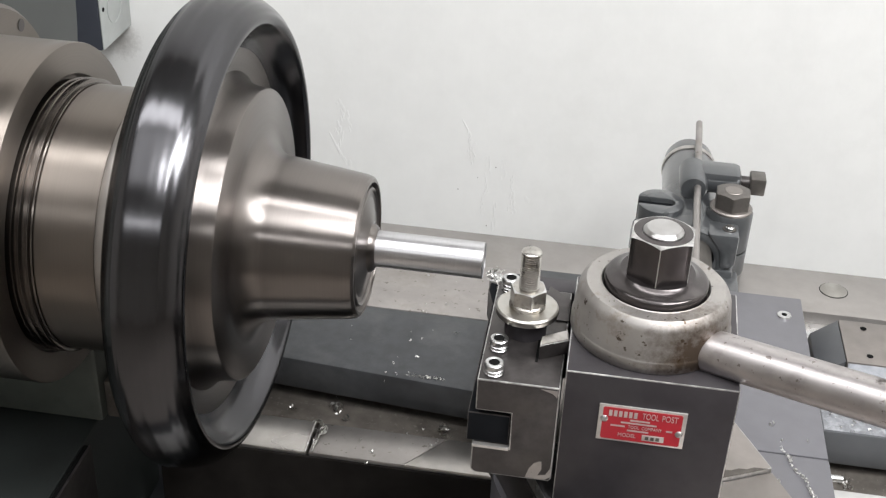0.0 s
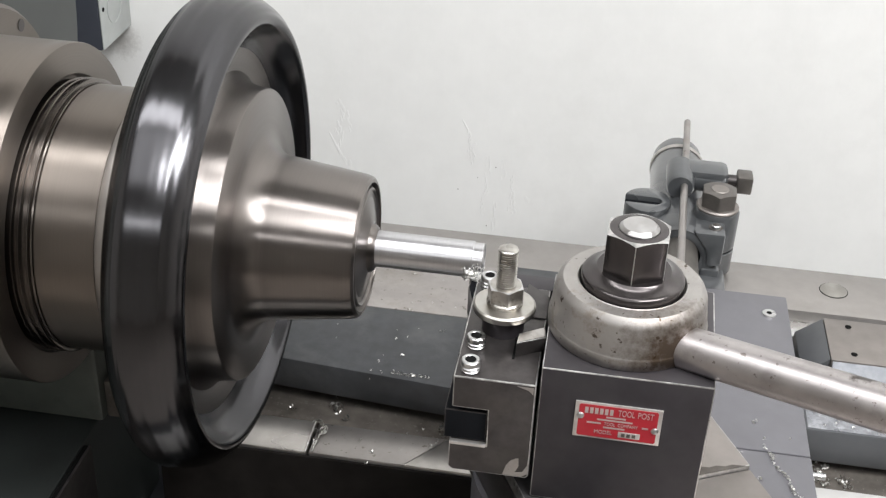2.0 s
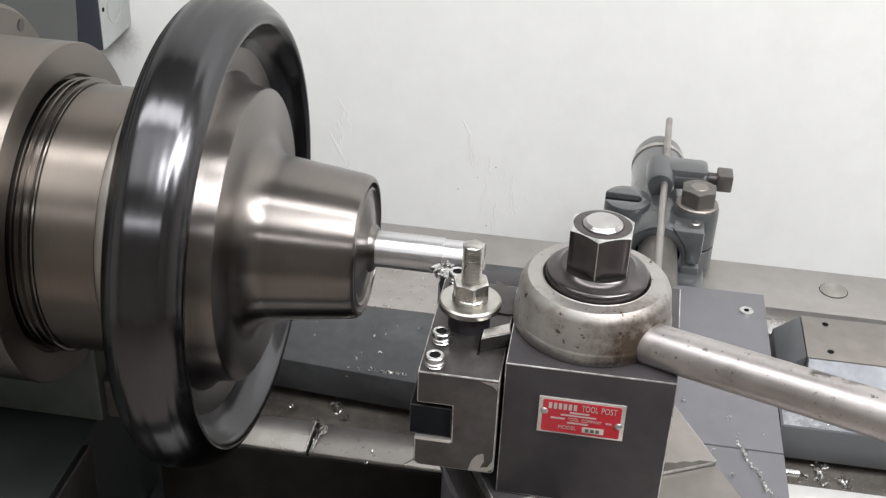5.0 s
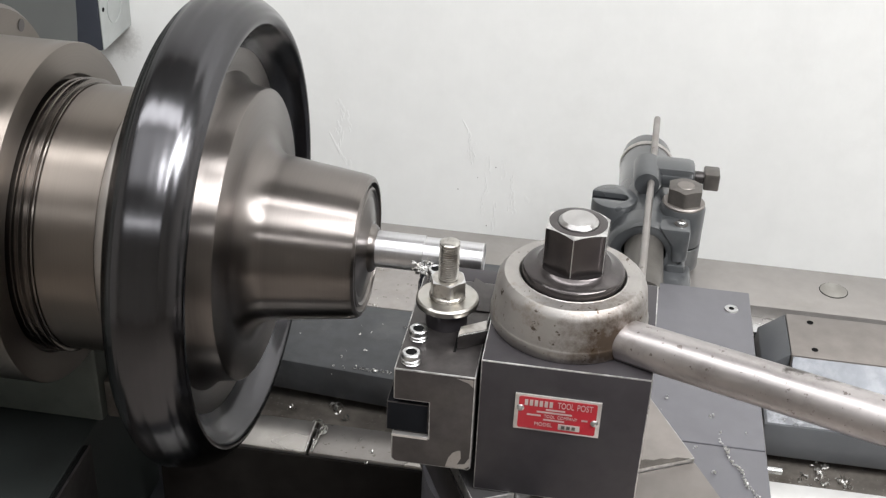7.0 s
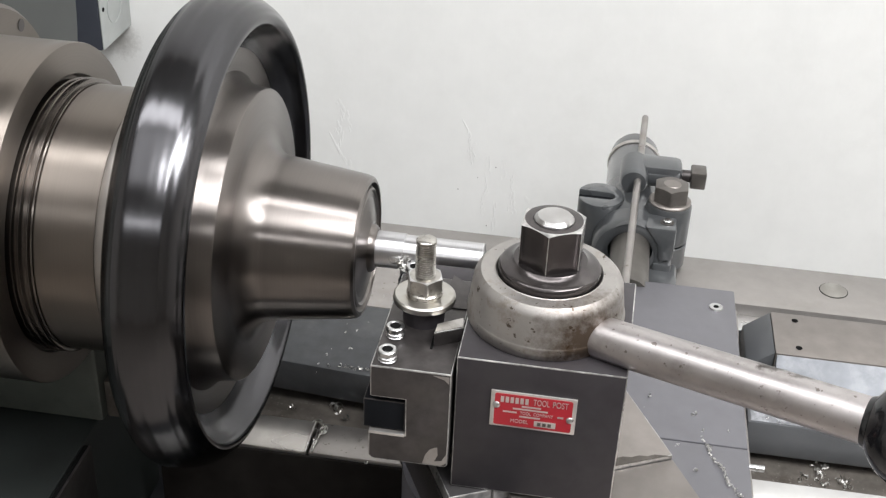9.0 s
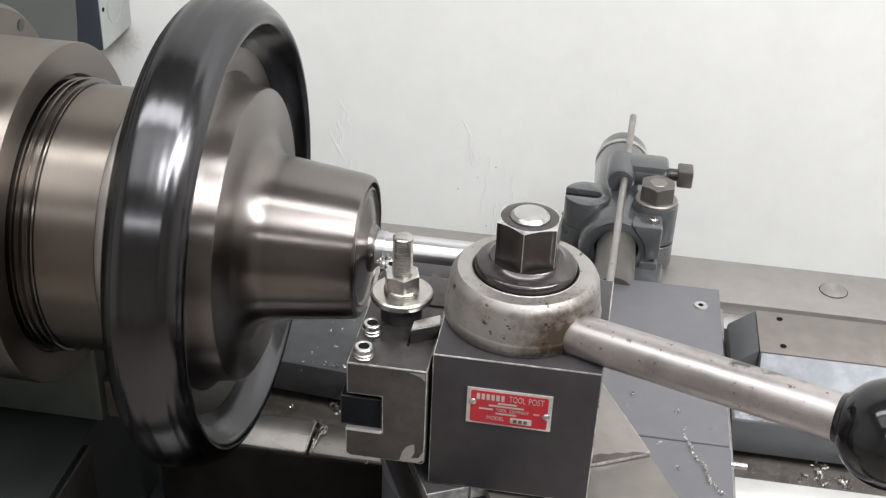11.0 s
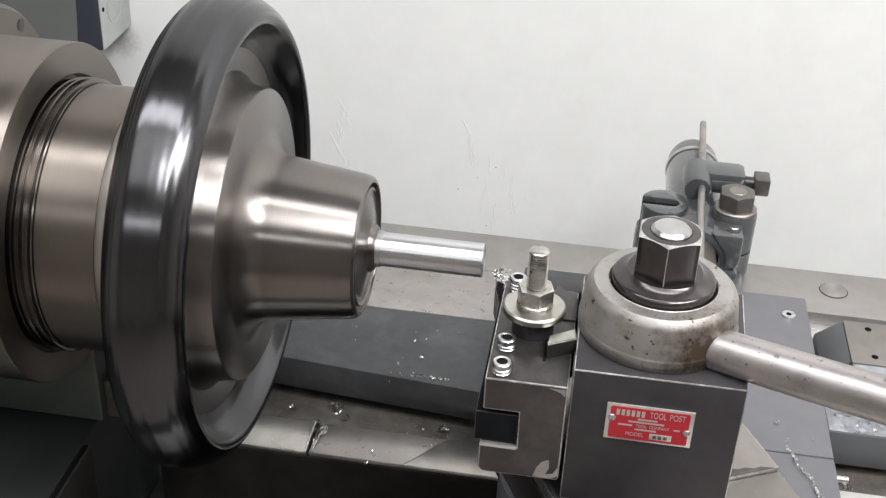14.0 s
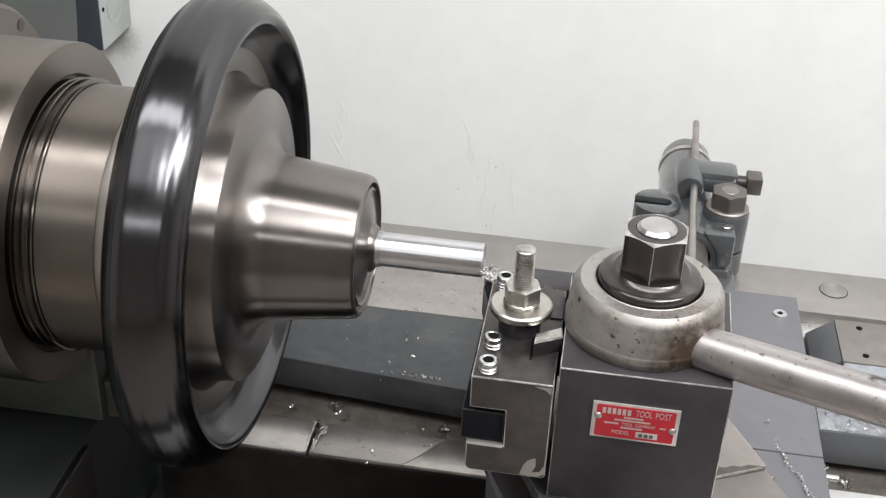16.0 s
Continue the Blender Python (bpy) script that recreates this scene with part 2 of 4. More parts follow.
BLACK_OXIDE = plain("black_oxide", (0.040, 0.036, 0.040), 0.45, 0.4, 0.12, 90, 0.04, stain=(0.045, 0.043, 0.043), stain_scale=22, stain_amount=0.5)
OXIDE_WORN = plain("worn_black_oxide", (0.063, 0.057, 0.056), 0.38, 0.65, 0.22, 110, 0.07, stain=(0.095, 0.088, 0.08), stain_scale=16, stain_amount=0.6)
NICKEL = plain("worn_nickel_steel", (0.52, 0.50, 0.48), 0.42, 1.0, 0.06, 120, 0.05, stain=(0.20, 0.165, 0.13), stain_scale=45, stain_amount=0.5)
NICKEL_RUST = plain("nickel_ring_rust_spot", (0.405, 0.386, 0.370), 0.49, 1.0, 0.06, 120, 0.05, stain=(0.22, 0.18, 0.14), stain_scale=60, stain_amount=0.6,
                    spots=[((0.024, -0.034, 0.103), 0.041, (0.065, 0.036, 0.016), 0.32)], specks=(0.085, 0.065, 0.05), speck_scale=190)
HANDLE_STEEL = plain("worn_handle_steel", (0.425, 0.398, 0.394), 0.40, 1.0, 0.07, 90, 0.05, stain=(0.16, 0.14, 0.125), stain_scale=30, stain_amount=0.35,
                     spots=[((0.120, -0.060, 0.1245), 0.0125, (0.05, 0.042, 0.036), 0.12), ((0.136, -0.064, 0.1262), 0.0125, (0.075, 0.066, 0.058), 0.18), ((0.150, -0.069, 0.1278), 0.011, (0.12, 0.108, 0.098), 0.3)],
                     specks=(0.17, 0.15, 0.135), speck_scale=230)
ZINC = plain("zinc_plate", (0.47, 0.455, 0.425), 0.34, 1.0, 0.05, 150, 0.03, stain=(0.40, 0.36, 0.28), stain_scale=60, stain_amount=0.5)
BRIGHT = plain("bright_steel", (0.54, 0.54, 0.54), 0.28, 1.0, 0.05, 200, 0.02)
CHIP = plain("steel_chip", (0.55, 0.54, 0.52), 0.33, 1.0, 0.2, 300, 0)
CAST = plain("machined_iron", (0.315, 0.295, 0.282), 0.38, 0.75, 0.10, 45, 0.05, specks=(0.16, 0.145, 0.125), speck_scale=140, stain=(0.24, 0.215, 0.185), stain_scale=14, stain_amount=0.5)
CAST_DIRTY = plain("oily_iron", (0.115, 0.103, 0.091), 0.45, 0.6, 0.3, 60, 0.12, stain=(0.058, 0.047, 0.038), stain_scale=22, stain_amount=0.75, specks=(0.2, 0.185, 0.165), speck_scale=260)
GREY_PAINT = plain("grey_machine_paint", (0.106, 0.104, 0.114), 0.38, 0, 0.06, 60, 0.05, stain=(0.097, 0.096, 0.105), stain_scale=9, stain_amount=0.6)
GREY_DARK = plain("dark_grey_machine_paint", (0.07, 0.073, 0.078), 0.42, 0, 0.08, 60, 0.04)
CASTING_PAINT = plain("grey_casting_paint", (0.051, 0.054, 0.057), 0.30, 0, 0.10, 40, 0.2, coat=0.7, stain=(0.085, 0.088, 0.09), stain_scale=20, stain_amount=0.4)
WORN_EDGE = plain("edge_worn_to_metal", (0.52, 0.51, 0.50), 0.33, 0.9, 0.35, 160, 0.05, stain=(0.12, 0.118, 0.115), stain_scale=55, stain_amount=0.8)
# the left wing's own dark paint, and shade painted on the cross slide
SLAB_AND_SHADE = plain("saddle_paint_and_shade", (0.029, 0.031, 0.034), 0.42, 0, 0.25, 70, 0.12, stain=(0.062, 0.063, 0.064), stain_scale=16, stain_amount=0.6, rough_var=0.14)
WET_PAINT = plain("oil_wet_paint", (0.17, 0.175, 0.188), 0.22, 0.2, 0.3, 110, 0.7, stain=(0.42, 0.43, 0.45), stain_scale=75, stain_amount=0.7)
# same green as the lower face, darkened for the shade on the base
BASE_SHADE_PAINT = plain("shaded_green_paint", (0.014, 0.017, 0.016), 0.55, 0, 0.15, 30, 0.05, stain=(0.009, 0.010, 0.009), stain_scale=8, stain_amount=0.7)
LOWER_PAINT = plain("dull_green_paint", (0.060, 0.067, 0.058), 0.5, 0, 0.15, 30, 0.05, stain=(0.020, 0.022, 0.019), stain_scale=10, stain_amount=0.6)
# dark grey that holds the tool holder's shadow on the compound rest
FLANK_SHADE = plain("shaded_flank_grey", (0.045, 0.043, 0.044), 0.42, 0.3, 0.15, 70, 0.05, stain=(0.028, 0.026, 0.026), stain_scale=25, stain_amount=0.5)
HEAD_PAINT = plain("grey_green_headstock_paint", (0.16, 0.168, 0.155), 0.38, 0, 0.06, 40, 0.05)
HEAD_LIGHT = plain("light_grey_cover_paint", (0.036, 0.040, 0.038), 0.32, 0, 0.05, 30, 0.04)
NAVY = plain("dark_box_paint", (0.05, 0.055, 0.07), 0.45, 0, 0.06, 30, 0.04)
PALE = plain("galvanised_box_side", (0.48, 0.50, 0.49), 0.45, 0.3, 0.08, 25, 0.04)
KNOB = plain("black_plastic", (0.007, 0.007, 0.008), 0.10, 0, 0.1, 50, 0.02, rough_var=0.03)
RED = plain("red_plate_enamel", (0.34, 0.014, 0.024), 0.35, 0, 0.05, 150, 0.01)
SILVER = plain("plate_aluminium", (0.68, 0.66, 0.64), 0.35, 0.9, 0.08, 200, 0.03)
# flat black stands in for the shade in holes, slits and gaps
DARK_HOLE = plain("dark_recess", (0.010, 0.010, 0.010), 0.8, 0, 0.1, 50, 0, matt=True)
GLOSS_BLACK = plain("glossy_black_oxide", (0.078, 0.070, 0.070), 0.20, 0.85, 0.25, 60, 0.03, stain=(0.12, 0.112, 0.105), stain_scale=75, stain_amount=0.35)
WAY_BRIGHT = plain("bright_worn_way", (0.42, 0.40, 0.38), 0.32, 0.85, 0.12, 45, 0.04, stain=(0.30, 0.275, 0.24), stain_scale=20, stain_amount=0.5)
TOOL_BLACK = plain("black_tool_shank", (0.010, 0.0105, 0.012), 0.5, 0.0, 0.1, 80, 0.03, matt=True)
# near-black brown without gloss, for the wall below the way
FRONT_BROWN = plain("near_black_brown", (0.015, 0.0135, 0.0125), 0.55, 0, 0.25, 30, 0.1, stain=(0.012, 0.011, 0.0105), stain_scale=12, stain_amount=0.7, matt=True)
# nearly white: the way's bright reflection is put into the colour
WAY_GLARE = plain("way_painted_glare", (0.86, 0.85, 0.83), 0.26, 0.45, 0.06, 45, 0.03)
DULL_IRON = plain("dull_machined_iron", (0.25, 0.228, 0.213), 0.45, 0.75, 0.10, 45, 0.05, stain=(0.19, 0.172, 0.15), stain_scale=14, stain_amount=0.5)
BOLT = plain("browned_bolt_steel", (0.125, 0.115, 0.106), 0.40, 0.6, 0.15, 90, 0.05, stain=(0.075, 0.066, 0.058), stain_scale=40, stain_amount=0.5)
STUD = plain("oily_stud_steel", (0.43, 0.412, 0.385), 0.27, 1.0, 0.15, 200, 0.05, stain=(0.12, 0.10, 0.075), stain_scale=110, stain_amount=0.65)
FILM = plain("pale_coolant_film", (0.20, 0.21, 0.23), 0.30, 0.1, 0.12, 60, 0.15, stain=(0.30, 0.31, 0.33), stain_scale=30, stain_amount=0.5)
TUBE = plain("oily_brown_tube", (0.15, 0.14, 0.128), 0.40, 0.75, 0.12, 60, 0.04, stain=(0.09, 0.08, 0.07), stain_scale=25, stain_amount=0.5)
REAR_IRON = plain("rear_way_iron", (0.315, 0.297, 0.283), 0.40, 0.75, 0.06, 45, 0.04, stain=(0.25, 0.235, 0.21), stain_scale=10, stain_amount=0.5)
PAN_REFLECTOR = plain("pale_reflector_sheet", (0.52, 0.51, 0.49), 0.4, 0.2, 0.15, 25, 0.05)
PLUG_STEEL = plain("faced_plug_steel", (0.36, 0.345, 0.32), 0.36, 1.0, 0.05, 150, 0.02, aniso=0.85, axis="Z")
FACED = plain("faced_bolt_end_steel", (0.47, 0.46, 0.455), 0.33, 1.0, 0.05, 150, 0.02, aniso=0.8, axis="Z")
# near-black: the shade below bed and saddle is put into the colour
GAP_SHADE = plain("below_bed_shade", (0.028, 0.030, 0.034), 0.5, 0, 0.2, 20, 0.05)


# ---- the room ----
WALL_NORTH = setting("wall_north", box(-3.0, 3.0, 0.75, 0.9, -1.1, 2.3, 0), WALL, "white painted wall with a few scrapes", False)
# out of view: these close the room, toned for bounced light and reflections
setting("wall_south", box(-3.0, 3.0, -5.15, -5.0, -1.1, 2.3, 0), BACK_WALL, "unseen workshop wall toned for bounced light", False)
setting("wall_west", box(-3.15, -3.0, -5.0, 0.75, -1.1, 2.3, 0), BACK_WALL, "unseen workshop wall toned for bounced light", False)
setting("wall_east", box(3.0, 3.15, -5.0, 0.75, -1.1, 2.3, 0), BACK_WALL, "unseen workshop wall toned for bounced light", False)
setting("ceiling", box(-3.15, 3.15, -5.15, 0.9, 2.3, 2.4, 0), CEILING, "plain pale ceiling", False)
setting("floor", box(-3.15, 3.15, -5.15, 0.9, -1.2, -1.1, 0), FLOOR, "unseen brown floor toned for bounced light", False)
HOME[WALL_NORTH] = Vector((0, 0, 0))


def sliver(bm, points, width):
    """A shallow scrape in the paint: a thin curved sliver that stands a little proud of the wall."""
    rows = []
    for i, (x, z) in enumerate(points):
        w = width * math.sin(math.pi * (i + 0.4) / len(points))
        rows.append([bm.verts.new((x - w, 0.7497, z)), bm.verts.new((x, 0.7493, z + w * 0.3)), bm.verts.new((x + w, 0.7497, z))])
    for a, c in zip(rows, rows[1:]):
        for k in range(2):
            bm.faces.new((a[k], a[k + 1], c[k + 1], c[k]))


def scrape(x, z, length, lean, width, pieces, rng):
    """A scrape of one or more slivers, one below and beside the other."""
    bm = bmesh.new()
    for j in range(pieces):
        f = (j + 0.5) / pieces
        l = length / pieces * rng.uniform(1.0, 2.6)
        x0 = x + lean * length * f + (rng.gauss(0, 0.0022) if pieces > 1 else -lean * l / 2)
        z0 = z - length * f + l / 2
        sliver(bm, [(x0 + lean * l * k / 6 + rng.uniform(-0.0004, 0.0004), z0 - l * k / 6) for k in range(7)], width * (rng.uniform(0.5, 1.3) if pieces > 1 else 1.0))
    bmesh.ops.recalc_face_normals(bm, faces=bm.faces)
    part("scrape", bm, WALL, WALL_NORTH)


for x, z, r in ((-0.1815, -0.352, 0.0009), (-0.131, -0.313, 0.0009), (-0.139, -0.405, 0.0009), (-0.155, -0.331, 0.0006)):
    part("speck", revolve([(0, 0), (r, 0), (r * 0.6, 0.0004), (0, 0.0005)], Matrix.Translation((x, 0.7499, z)) @ pose(0, 0, 0, 90, 0, 0), 10), DULL_IRON, WALL_NORTH)
rnd = random.Random(5)
for x, z, length, lean, w, n in ((-0.3485, -0.236, 0.026, 0.2, 0.0022, 7), (-0.337, -0.252, 0.030, 0.15, 0.0016, 8), (-0.349, -0.262, 0.026, 0.0, 0.0014, 6), (-0.362, -0.285, 0.035, 0.45, 0.0019, 1), (-0.344, -0.275, 0.036, -0.1, 0.0013, 9),
                                 (-0.352, -0.303, 0.03, 0.45, 0.002, 1), (-0.338, -0.322, 0.022, 0.2, 0.0026, 5), (-0.179, -0.249, 0.016, 0.5, 0.0016, 4),
                                 (-0.1715, -0.262, 0.040, 0.12, 0.0016, 14), (-0.164, -0.275, 0.036, 0.05, 0.0014, 10), (-0.143, -0.296, 0.060, 0.04, 0.0013, 18), (-0.1455, -0.350, 0.040, -0.05, 0.0012, 10),
                                 (-0.109, -0.322, 0.060, 0.02, 0.0012, 18), (-0.087, -0.353, 0.008, 0.4, 0.004, 1), (-0.105, -0.350, 0.030, 0.1, 0.0022, 8), (-0.128, -0.365, 0.045, -0.03, 0.0012, 10), (-0.12, -0.30, 0.03, 0.02, 0.0011, 8)):
    scrape(x, z, length, lean, w, n, rnd)


# ---- on the wall ----
def wall_box():
    t = thing("electrical_box", (-0.69, 0.69, -0.158), "dark electrical box with a pale side on the wall", "electrical box")
    part("case", box(-0.86, -0.6335, 0.655, 0.7495, -0.158, 0.2, 0.002), NAVY, t)
    side = part("side_panel", box(-0.6333, -0.6315, 0.656, 0.7490, -0.157, 0.2, 0.0006), PALE, t, "pale galvanised side with a round knockout")
    part("knockout", revolve([(0.021, 0.0), (0.023, 0.0), (0.0232, 0.0008), (0.0208, 0.0008), (0.021, 0.0)], Matrix.Translation((-0.6315, 0.7, -0.112)) @ pose(0, 0, 0, 0, 90, 0), 40), PALE, side)
    part("hole", revolve([(0.0, 0.0), (0.003, 0.0), (0.003, 0.0005), (0.0, 0.0005)], Matrix.Translation((-0.6314, 0.665, -0.106)) @ pose(0, 0, 0, 0, 90, 0), 16), DARK_HOLE, side)
    return t


wall_box()


# ---- the lathe's bed and headstock ----
def lathe_bed():
    t = thing("lathe_bed", (0, 0.2, -1.1), "oily cast iron lathe bed with bright worn ways", "lathe bed")
    lie = Matrix(((0, 0, 1, 0), (1, 0, 0, 0.0), (0, 1, 0, 0.0), (0, 0, 0, 1)))
    edge = [(0.0597, -0.251), (0.1005, -0.2495), (0.1005, -0.33), (0.0597, -0.33)]
    # one way in stretches; what they reflect is put into their brightness
    part("way_edge", prism([(-0.2145, 0.0597), (-0.1320, 0.0597), (-0.1000, 0.1005), (-0.2145, 0.1005)], -0.33, -0.2503, 0.0009), CAST, t, "worn way edge, darker stretch")
    part("way_edge", prism([(-0.1318, 0.0597), (0.06, 0.0597), (0.06, 0.1005), (-0.0998, 0.1005)], -0.33, -0.2502, 0.0009), WAY_BRIGHT, t, "way edge, brighter stretch")
    part("way_edge", prism(edge, 0.0605, 2.0, 0.0009, lie), WAY_GLARE, t, "worn way edge whitened for its reflection")
    part("gap_piece", prism([(0.0597, -0.251), (0.1005, -0.2495), (0.1005, -0.33), (0.0597, -0.33)], -0.285, -0.2172, 0.0012, lie), WAY_BRIGHT, t, "gap piece lightened for its reflection, worn end")
    part("joint_burr", sweep([(-0.2178 + 0.0002 * math.sin(k * 1.7), 0.0600 + 0.0033 * k, -0.2506 + 0.00012 * k) for k in range(13)], [0.0009 + 0.0002 * math.sin(k * 2.3) for k in range(13)], 10), SILVER, t, "bright burr along the joint")
    part("inner_way", box(-0.30, 2.0, 0.1012, 0.328, -0.33, -0.2515, 0.001), CAST_DIRTY, t, "oily way strewn with chips")
    part("front_wall", box(-0.348, 2.0, 0.0562, 0.0592, -0.75, -0.2530, 0.001), FRONT_BROWN, t, "near-black brown wall below the way")
    part("inner_floor", box(-0.55, 2.0, 0.06, 0.328, -0.75, -0.34, 0.002), GAP_SHADE, t)
    part("rear_way", box(-1.2, 2.0, 0.329, 0.411, -0.75, -0.22, 0.0015), REAR_IRON, t, "flat rear way of machined iron")
    part("rear_lip", box(-1.2, 2.0, 0.3, 0.3285, -0.75, -0.232, 0.0015), BRIGHT, t)
    part("plug", revolve([(0, 0), (0.0132, 0), (0.0136, 0.0006), (0.0128, 0.0008), (0, 0.0006)], upright(0.2555, 0.3741, -0.2199), 40), PLUG_STEEL, t, "round bright plug set flush in the way")
    part("plug_gap", revolve([(0.0136, 0), (0.0136, 0.0002), (0.0143, 0.0002), (0.0143, 0), (0.0136, 0)], upright(0.2555, 0.3741, -0.2199), 40), DARK_HOLE, t)
    part("chip_pan", box(-1.2, 2.0, -0.45, 0.047, -0.80, -0.752, 0.01), GAP_SHADE, t, "chip pan, near-black for shade")
    # unseen pale strip, added to reflect in the hub and rim undersides
    part("pan_reflector", box(-0.349, 2.0, -0.32, -0.10, -0.7517, -0.749, 0.0008), PAN_REFLECTOR, t, "unseen pale strip that reflects in the hub and rim")
    part("pedestal", box(-1.2, 2.0, 0.0, 0.42, -1.1, -0.802, 0.01), GREY_DARK, t)
    return t


def headstock():
    t = thing("headstock", (-0.75, 0, -1.1), "grey green painted lathe headstock casting", "headstock")
    part("casting", box(-1.1, -0.62, -0.22, 0.42, -0.8, 0.25, 0.03), HEAD_PAINT, t)
    part("cover", revolve([(0, -0.70), (0.30, -0.70), (0.30, -0.615), (0.292, -0.600), (0, -0.600)], Matrix(((0, 0, 1, 0), (1, 0, 0, 0.235), (0, 1, 0, -0.02), (0, 0, 0, 1))), 96), HEAD_LIGHT, t, "pale grey rounded cover")
    part("lug", revolve([(0, -0.52), (0.118, -0.52), (0.1265, -0.516), (0.1265, -0.505), (0.1225, -0.50), (0, -0.50)], Matrix(((0, 0, 1, 0), (1, 0, 0, 0.135), (0, 1, 0, -0.035), (0, 0, 0, 1))), 64), STEEL_CHUCK, t)
    part("lug_hole", revolve([(0, 0), (0.0052, 0), (0.0056, 0.0004), (0, 0.0005)], Matrix.Translation((-0.4999, 0.2076, 0.0537)) @ pose(0, 0, 0, 0, 90, 0), 20), OXIDE_WORN, t)
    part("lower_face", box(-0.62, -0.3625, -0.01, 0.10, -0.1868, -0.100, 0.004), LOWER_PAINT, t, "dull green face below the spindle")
    part("base", box(-1.0, -0.3685, -0.30, 0.10, -1.1, -0.187, 0.003), BASE_SHADE_PAINT, t, "headstock base, its green darkened for shade")
    part("base_seam", box(-0.3684, -0.3645, -0.30, -0.036, -1.1, -0.1890, 0.0004), DARK_HOLE, t)
    part("base_edge", box(-0.3644, -0.3622, -0.30, -0.036, -1.1, -0.1878, 0.0007), OXIDE_WORN, t, "thin edge with the paint worn off")
    part("bed_end", box(-0.3620, -0.3485, -0.004, 0.055, -0.1850, -0.1500, 0.002), CAST_DIRTY, t, "brown end of the bed casting")
    return t


lathe_bed()
headstock()


# ---- what the spindle turns ----
def chuck():
    t = thing("chuck", (-0.4, AY, AZ), "ground steel chuck body with a grooved collar", "chuck")
    prof = [(0, -0.56), (0.118, -0.56), (0.1217, -0.556), (0.1217, -0.3662), (0.1214, -0.3655), (0.1208, -0.3652), (0.1000, -0.3652), (0.0993, -0.3660), (0.0990, -0.372), (0.0, -0.372)]
    part("body", revolve(prof, ALONG_X, 160), STEEL_CHUCK, t)
    prof = [(0.0, -0.371), (0.0955, -0.371)]
    for at, top in ((-0.3628, 0.0976), (-0.3577, 0.0980), (-0.3518, 0.0976)):
        prof += [(0.0950, at - 0.0011), (top - 0.0007, at - 0.0008), (top, at - 0.0002), (top, at + 0.0004), (top - 0.0006, at + 0.0009), (0.0950, at + 0.0012)]
    prof += [(0.0948, -0.3495), (0.0, -0.3495)]
    part("grooved_collar", revolve(prof, ALONG_X, 160), STEEL_GROOVE_SHADE, t, "collar darkened for its recess, three fine bright ridges")
    part("neck", revolve([(0.0, -0.3494), (0.0934, -0.3494), (0.0942, -0.3484), (0.0943, -0.3084), (0.0938, -0.3079), (0.0, -0.3079)], ALONG_X, 160), STEEL_CHUCK, t, "plain ground neck")
    part("bright_ring", revolve([(0.0, -0.3078), (0.0946, -0.3078), (0.0949, -0.3074), (0.0970, -0.3008), (0.0970, -0.2990), (0.0905, -0.2985), (0.0905, -0.286), (0.0, -0.286)], ALONG_X, 160), STEEL_RING, t, "bright bevelled ring behind the rim")
    return t


